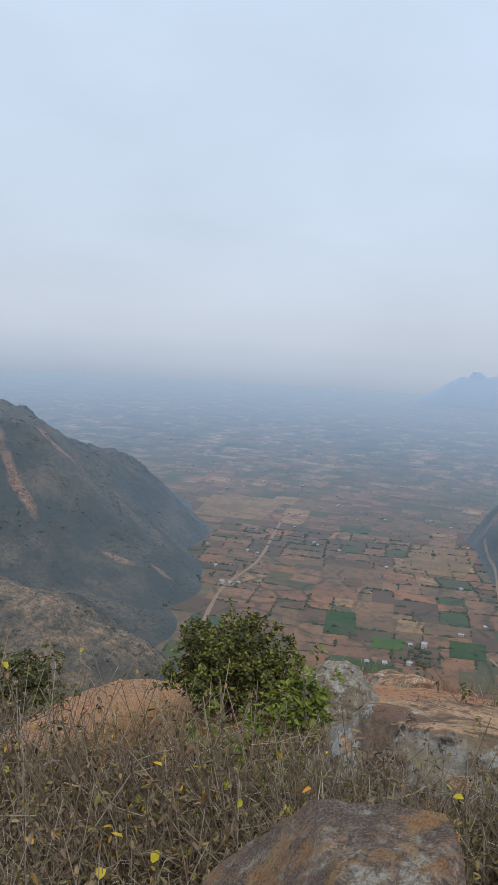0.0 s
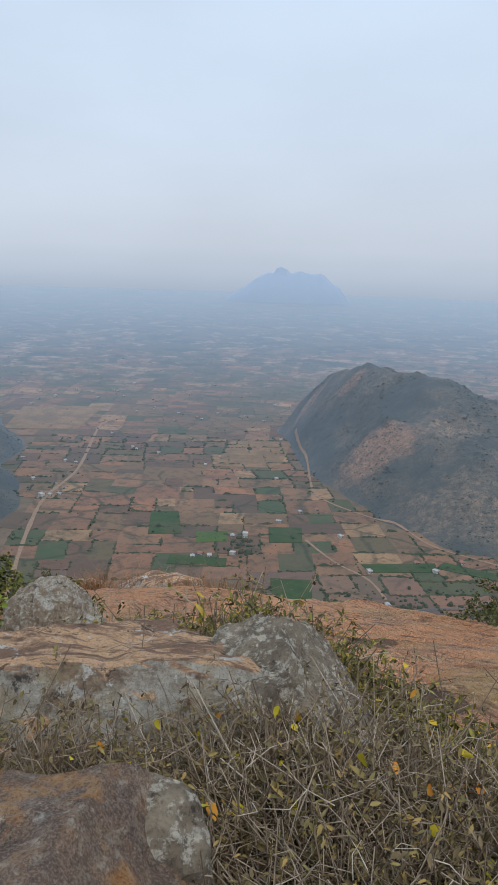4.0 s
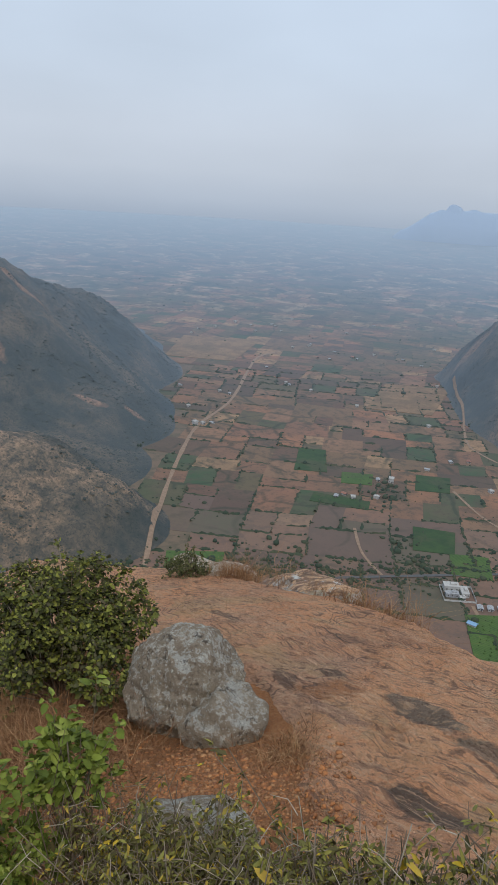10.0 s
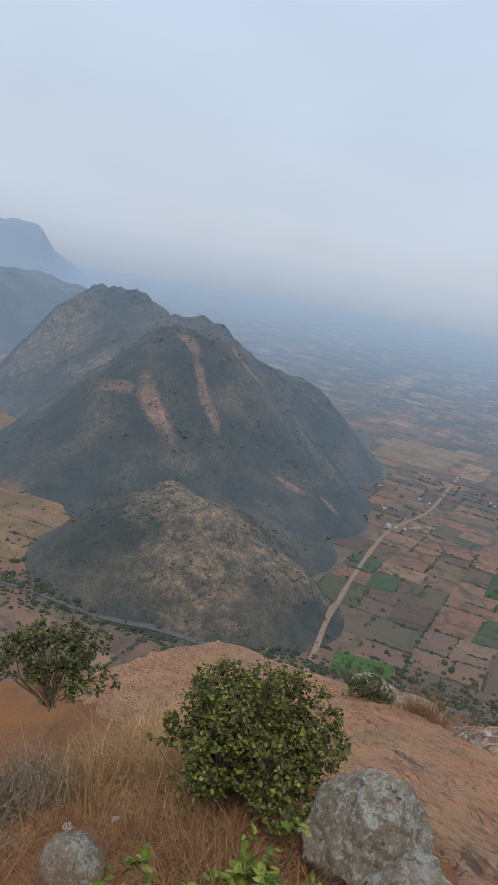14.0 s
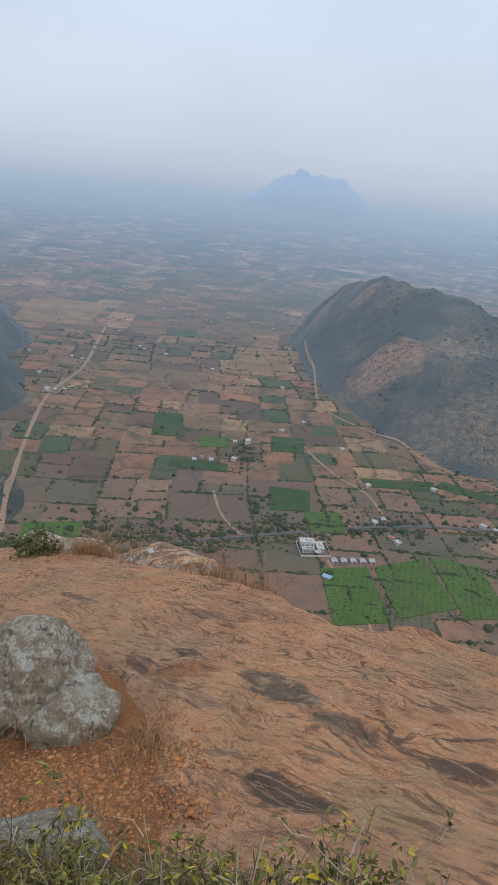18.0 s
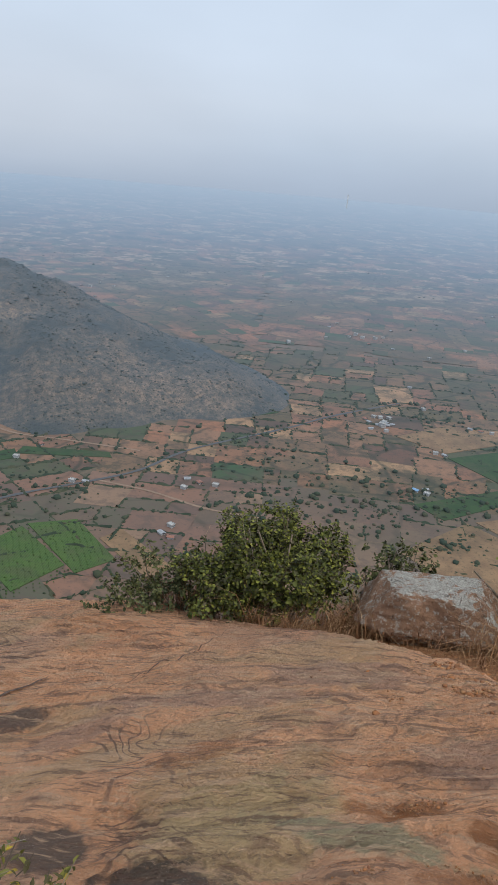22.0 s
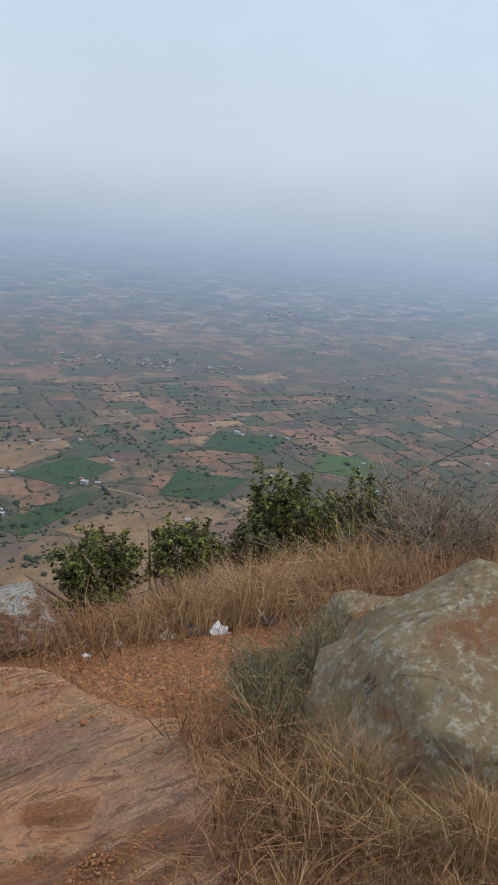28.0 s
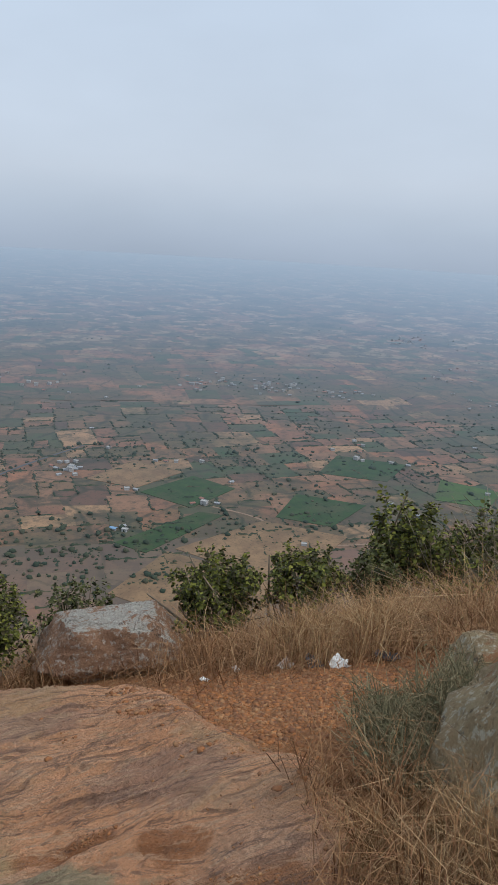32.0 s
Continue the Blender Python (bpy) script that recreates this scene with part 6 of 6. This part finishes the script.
def dry_shrub(name, x, y, tall, wide, twigs, leaves, leaf, label, seed, material=None, size=1.0, wood=None, big=0):
    """A fan of dry twigs with side shoots and sparse leaves."""
    global RNG
    keep, RNG = RNG, np.random.default_rng(500 + seed)
    root = tagged(new(name), label, "shrub")
    z = ground_at(x, y) - 0.03
    foot = np.array((x, y, z)) + RNG.normal(0, 0.25, (twigs, 3)) * (wide, wide, 0)
    lean = RNG.normal(0, 0.36, (twigs, 2))
    tip = foot + np.column_stack([lean * wide, tall * RNG.beta(4, 2.2, twigs)])
    a, b, r0 = [foot], [tip], [np.full(twigs, 0.0042 * size)]
    for u in (0.25, 0.4, 0.52, 0.64, 0.76, 0.88):
        s = foot + (tip - foot) * u + RNG.normal(0, 0.012, foot.shape)
        a.append(s)
        b.append(s + np.column_stack([RNG.normal(0, 0.10, (twigs, 2)), RNG.uniform(-0.04, 0.12, twigs)]) * min(tall, 0.6) * 1.3)
        r0.append(np.full(twigs, 0.0023 * size))
    a, b, r0 = np.concatenate(a), np.concatenate(b), np.concatenate(r0)
    shown("brushwood", stick_mesh("brushwood", a, b, r0, r0 * 0.5, 0.22), wood or M_TWIG, root)["kind"] = "stuff"
    pick = RNG.integers(0, len(b), leaves)
    at = a[pick] + (b[pick] - a[pick]) * RNG.uniform(0.35, 1.0, (leaves, 1))
    shown("foliage", leaf_mesh("foliage", at, RNG.normal(0, 1, (leaves, 3)) + (0, 0, 0.1), leaf * RNG.lognormal(-0.1, 0.3, leaves), 0.42, 0.45), material or M_LEAF_DRY, root)["kind"] = "stuff"
    if big:     # the few broad leaves that are left, turned yellow
        pick = RNG.integers(0, twigs, big)
        shown("yellow_leaves", leaf_mesh("yellow_leaves", tip[pick] + RNG.normal(0, 0.03, (big, 3)), RNG.normal(0, 1, (big, 3)) - (0, 0, 0.5), 0.034 * RNG.lognormal(0, 0.3, big), 0.85, 0.35), M_LEAF_YELLOW, root, "broad yellow leaves")["kind"] = "stuff"
    RNG = keep
    return root


def grass(name, spots, tall, material, label, lean=0.35, blade=0.0019, wind=(0.1, 0.0)):
    """Tufts of dry grass; spots: (x, y, spread, blades)."""
    xy = np.concatenate([RNG.normal((x, y), s, (int(n * 1.5), 2)) for x, y, s, n in spots])
    xy = xy[(inside(xy[:, 0], xy[:, 1], DOME) < 0.12) | (xy[:, 1] > 6.5) | (xy[:, 1] > np.interp(xy[:, 0], RIM_X, RIM_Y) + 0.05) & (xy[:, 0] > 0.5)]
    k = len(xy)
    z = np.maximum(soil_top(xy[:, 0], xy[:, 1]), rock_top(xy[:, 0], xy[:, 1])) - 0.02
    h = tall * np.minimum(RNG.lognormal(-0.15, 0.35, k), 1.25)
    h *= np.clip(1.0 + 1.3 * rough(xy[:, 0], xy[:, 1], 2.2 if tall > 0.2 else 5.0, 3, 2.0), 0.45, 1.6)     # clumps of unequal height
    tilt = RNG.normal(0, lean, (k, 2)) + wind
    foot = np.column_stack([xy, z])
    mid = foot + np.column_stack([tilt * h[:, None] * 0.35, h * 0.6])
    curl = RNG.normal(0, 0.25, (k, 2))
    tip = foot + np.column_stack([(tilt * 1.15 + curl) * h[:, None], h * np.maximum(0.35, 1 - 0.3 * np.hypot(*tilt.T))])
    w = RNG.normal(0, 1, (k, 2))
    w = np.column_stack([w / np.linalg.norm(w, axis=1, keepdims=True), np.zeros(k)]) * blade * RNG.uniform(0.6, 1.4, (k, 1))
    v = np.stack([foot - w, foot + w, mid + w * 0.8, mid - w * 0.8, tip + w * 0.2, tip - w * 0.2], 1).reshape(-1, 3)
    o = (np.arange(k) * 6)[:, None]
    ob = shown(name, mesh_from(name, v, np.concatenate([o + (0, 1, 2, 3), o + (3, 2, 4, 5)])), material)
    return tagged(ob, label, "grass", kind="stuff")


# the leafy bushes
bush("green_bush", (-3.2, 4.15, -2.2), (-3.20, 4.05, -1.47), (0.60, 0.57, 0.57), 17600, 0.041, M_LEAF, "dense glossy green bush at the dome's edge", 160, seed=1)
bush("leafy_shrub", (-1.86, 2.35, -1.45), (-1.80, 2.33, -0.75), (0.22, 0.22, 0.52), 600, 0.055, M_LEAF_NEW, "pale yellow-green young shrub with broad leaves", 100, 0.003, wide=0.66, seed=2, inner=0.6)
bush("leafy_shrub", (-2.1, 2.0, -1.6), (-2.08, 1.98, -1.08), (0.50, 0.42, 0.46), 2600, 0.05, M_LEAF_NEW, "low pale green shrub among dry litter", 90, 0.003, wide=0.66, seed=3, inner=0.6)
bush("green_bush", (2.38, 4.95, -2.0), (2.30, 4.98, -1.29), (0.60, 0.50, 0.47), 22000, 0.033, M_LEAF, "dense round green bush beyond the rock's edge", 120, seed=4)
bush("green_bush", (1.75, 5.35, -2.2), (1.72, 5.35, -1.62), (0.62, 0.4, 0.42), 5100, 0.035, M_LEAF_OLD, "low dark green bush beyond the rock's edge", 100, seed=5)
bush("green_bush", (4.15, 4.1, -1.7), (4.12, 4.12, -1.12), (0.40, 0.36, 0.34), 5000, 0.04, M_LEAF, "small green bush at the slope's edge", 80, seed=6)
bush("green_bush", (4.7, 3.75, -1.7), (4.68, 3.72, -1.05), (0.34, 0.3, 0.32), 3600, 0.04, M_LEAF, "small green bush at the slope's edge", 80, seed=7)
bush("green_bush", (5.15, 3.4, -1.75), (5.15, 3.4, -1.12), (0.26, 0.26, 0.34), 2200, 0.04, M_LEAF_OLD, "thin green bush at the slope's edge", 60, seed=8)
bush("green_bush", (5.8, 3.4, -1.8), (5.72, 3.5, -1.0), (0.40, 0.36, 0.60), 4200, 0.048, M_LEAF, "tall open green bush", 90, seed=9, inner=0.5)
bush("green_bush", (6.05, 3.0, -1.8), (5.98, 3.0, -1.08), (0.60, 0.55, 0.58), 8000, 0.044, M_LEAF, "broad dense green bush", 120, seed=10)
bush("green_bush", (3.35, 4.9, -1.9), (3.35, 4.88, -1.42), (0.34, 0.3, 0.42), 1530, 0.039, M_LEAF_OLD, "small dull green bush behind the boulder", 60, seed=11)
bush("green_bush", (-6.6, 5.0, -3.4), (-6.6, 5.0, -2.75), (0.78, 0.6, 0.42), 4420, 0.055, M_LEAF_OLD, "dull green bush at the far edge of the dry grass", 80, seed=12)
bush("green_bush", (-4.95, 9.5, -4.2), (-4.95, 9.45, -3.9), (0.48, 0.3, 0.34), 2550, 0.039, M_LEAF_OLD, "small dark bush on the rim of the dome", 60, seed=13)

# grey dry bushes and sage
for i, (x, y, tall, wide, n, lv, leaf) in enumerate(((6.2, 2.35, 0.95, 1.0, 420, 1100, 0.035), (5.9, 2.0, 0.7, 0.8, 260, 700, 0.035))):
    dry_shrub("grey_bush", x, y, tall, wide, n, lv, leaf, "grey twiggy bush with sparse dull leaves", i, M_LEAF_SAGE)
for i, (x, y, tall, wide, n, lv) in enumerate(((2.72, 1.5, 0.30, 0.28, 380, 500), (2.98, 1.45, 0.34, 0.28, 340, 450), (2.62, 1.30, 0.25, 0.22, 240, 300), (3.22, 1.55, 0.32, 0.28, 260, 300), (2.88, 1.68, 0.28, 0.26, 260, 300))):
    dry_shrub("sage_shrub", x, y, tall, wide, n, lv, 0.02, "low grey-green shrub of fine twigs", 20 + i, M_LEAF_SAGE, 0.75, M_TWIG_DARK)
for i, (x, y, tall, wide, n, lv) in enumerate(((-5.2, 3.7, 0.5, 0.8, 420, 1100), (-4.6, 2.6, 0.35, 0.6, 220, 500))):
    dry_shrub("sage_shrub", x, y, tall, wide, n, lv, 0.03, "grey-green twiggy shrub in dry grass", 40 + i, M_LEAF_SAGE)

# the dry thicket round the slabs
spots = [(-2.3, -0.5), (-1.9, 0.0), (-1.55, -0.55), (-1.2, -0.1), (-1.75, -1.0), (-1.15, -0.75), (-2.5, 0.4), (-1.5, 0.35), (-1.0, 0.15), (-0.65, 0.12), (-0.4, 0.22), (-0.85, 0.2), (-2.2, -1.2), (-0.12, -0.5), (-0.25, -0.25), (-0.42, 0.0),
         (0.3, -0.15), (0.55, 0.0), (0.85, 0.05), (0.6, 0.22), (0.38, 0.22), (0.2, -0.5), (0.75, -0.35), (-3.0, -0.2), (-1.9, 0.5), (0.95, 0.25), (-1.35, 0.1), (-0.6, -0.1), (0.15, 0.5), (0.38, 0.55), (0.62, 0.5)]
for i, (x, y) in enumerate(spots):
    goal = 0.44 if x < -0.9 else 0.37 if x < 0.1 else 0.39 if y > 0.15 else 0.25
    tall = max(0.3, goal - ground_at(x, y)) * random.Random(i).uniform(0.8, 1.02)
    dry_shrub("dry_shrub", x, y, tall * 0.9, 0.62, 300, 9000 if x < -0.9 else 7600, 0.026 if x < -0.9 else 0.021, "dry twiggy shrub with curled brown and yellow leaves", 60 + i, M_LEAF_DRY if x < -0.6 else M_LEAF_OLIVE, 0.85, None, 8 if x < -0.6 else 12)
for i, (x, y) in enumerate(((-1.3, 0.42), (-1.05, 0.40), (-0.8, 0.42), (-0.55, 0.46), (-0.3, 0.5), (-0.05, 0.55), (0.2, 0.72), (-0.92, 0.3), (-0.42, 0.38))):
    dry_shrub("dry_shrub", x, y, max(0.25, 0.20 - ground_at(x, y)), 0.42, 200, 5200, 0.021, "dry twiggy shrub with olive leaves against the ledge", 140 + i, M_LEAF_OLIVE, 0.8, None, 7)
for i, (x, y) in enumerate(((-1.45, 2.15), (-1.15, 2.08), (-0.85, 2.02), (-0.55, 1.95), (-0.28, 1.9), (0.0, 1.82), (0.3, 1.72), (0.55, 1.55), (0.78, 1.32), (-1.0, 1.78), (-0.6, 1.72), (-0.12, 1.62), (0.55, 1.25), (0.85, 1.05))):
    tall = 0.60 if x < -0.7 else max(0.16, 0.78 - 0.95 * max(x, 0.0))
    dry_shrub("flowering_shrub", x, y, tall, 0.34, 130, 7000, 0.026, "low shrub with yellow-green leaves below the ledge", 100 + i, M_LEAF_MIX)

# dry grass
grass("dry_grass", [(-4.5, 4.7, 0.34, 3000), (-4.1, 4.3, 0.3, 900), (-5.0, 4.9, 0.5, 2200), (-4.4, 5.3, 0.6, 1400)], 0.45, M_GRASS, "tall tan dry grass beside the bush")
grass("dry_grass", [(-3.6, 3.5, 0.45, 2200), (-2.9, 3.3, 0.3, 1400), (-2.7, 3.75, 0.25, 1200)], 0.26, M_GRASS_RED, "matted rusty dry grass under the bush", 0.8)
grass("dry_grass", [(-3.1, 1.6, 0.5, 2400), (-3.8, 1.4, 0.6, 2400), (-2.7, 1.0, 0.4, 1600), (-4.6, 1.9, 0.7, 2200), (-3.4, 0.4, 0.6, 2200), (-4.4, 0.4, 0.7, 2000)], 0.28, M_GRASS_RED, "low rusty dry grass on the slope", 0.7)
grass("dry_grass", [(-1.32, 3.62, 0.13, 420), (-1.2, 3.75, 0.1, 200), (-2.2, 3.55, 0.2, 120)], 0.10, M_GRASS_RED, "short dry grass at the foot of the boulder", 0.8)
grass("dry_grass", [(4.15, 3.15, 0.25, 2600), (4.55, 2.9, 0.25, 2400), (4.9, 2.6, 0.25, 1600)], 0.30, M_GRASS, "tall tan dry grass at the slope's edge")
grass("dry_grass", [(3.9, 3.5, 0.35, 2200), (4.7, 3.2, 0.5, 2200), (5.3, 2.6, 0.4, 2200), (4.6, 2.0, 0.3, 1600), (5.6, 2.2, 0.5, 1500), (3.9, 4.2, 0.4, 1400)], 0.25, M_GRASS_RED, "rusty dry grass round the clearing", 0.9)
grass("dry_grass", [(2.45, 4.72, 0.2, 2200), (2.75, 4.95, 0.3, 2000), (1.85, 5.3, 0.2, 1000), (3.4, 4.85, 0.3, 1400), (2.15, 5.05, 0.2, 1000)], 0.28, M_GRASS_RED, "rusty dry grass beyond the rock's edge", 0.6)
grass("dry_grass", [(2.38, 0.78, 0.18, 5000), (2.2, 0.64, 0.15, 4000), (2.56, 0.44, 0.24, 5000), (2.42, 1.05, 0.09, 1500), (2.06, 0.36, 0.18, 4000), (2.5, 1.05, 0.12, 2000), (1.95, 0.75, 0.1, 900)], 0.06, M_GRASS_RED, "matted rusty dry grass at the foot of the boulder", 1.0, 0.0012, (0, 0))
grass("dry_grass", [(x, y, 0.03, 150) for x, y in RNG.normal((2.40, 0.72), (0.22, 0.26), (150, 2))], 0.115, M_GRASS, "tufts of tan dry grass at the foot of the boulder", 0.3, 0.0011, (0, 0))
grass("dry_grass", [(x, y, 0.05, 160) for x, y in ((2.56, 1.0), (2.62, 0.9), (2.5, 1.12), (2.66, 0.76), (2.7, 0.62), (2.24, 0.92), (2.2, 0.8), (2.26, 0.7), (2.2, 0.58), (2.3, 1.02), (2.3, 0.84), (2.32, 0.66))], 0.27, M_GRASS, "taller tan grass against the big boulder", 0.3, 0.0012, (0, 0))
grass("dry_grass", [(1.95, 1.05, 0.12, 500), (2.35, 1.5, 0.12, 500), (2.75, 1.1, 0.16, 900)], 0.2, M_GRASS_RED, "rusty dry grass beside the sage", 0.7, 0.0018)
grass("dry_grass", [(-4.0, 9.3, 0.2, 900), (-3.6, 9.1, 0.15, 500), (-1.9, 8.1, 0.22, 700), (-1.3, 7.6, 0.2, 500), (-2.3, 8.3, 0.2, 500), (-2.9, 8.55, 0.14, 250)], 0.3, M_GRASS_RED, "rusty grass tufts along the dome's rim", 0.5)

# a slack cable that crosses the slope below the summit
run = [(3.86, 4.31, -1.47), (4.61, 3.95, -1.41), (5.22, 3.77, -1.37), (6.15, 3.48, -1.2), (7.29, 3.12, -0.9), (8.05, 2.8, -0.64), (8.88, 2.45, -0.34)]
bm = bmesh.new()
ring = []
for i, p in enumerate(run):
    ring.append([bm.verts.new((p[0] + 0.006 * math.cos(2.094 * k), p[1], p[2] + 0.006 * math.sin(2.094 * k))) for k in range(3)])
for a, b in zip(ring[:-1], ring[1:]):
    for k in range(3):
        bm.faces.new((a[k], a[(k + 1) % 3], b[(k + 1) % 3], b[k]))
tagged(part("cable", bm, M_BLACK), "thin black cable hanging slack over the dry grass", "cable")
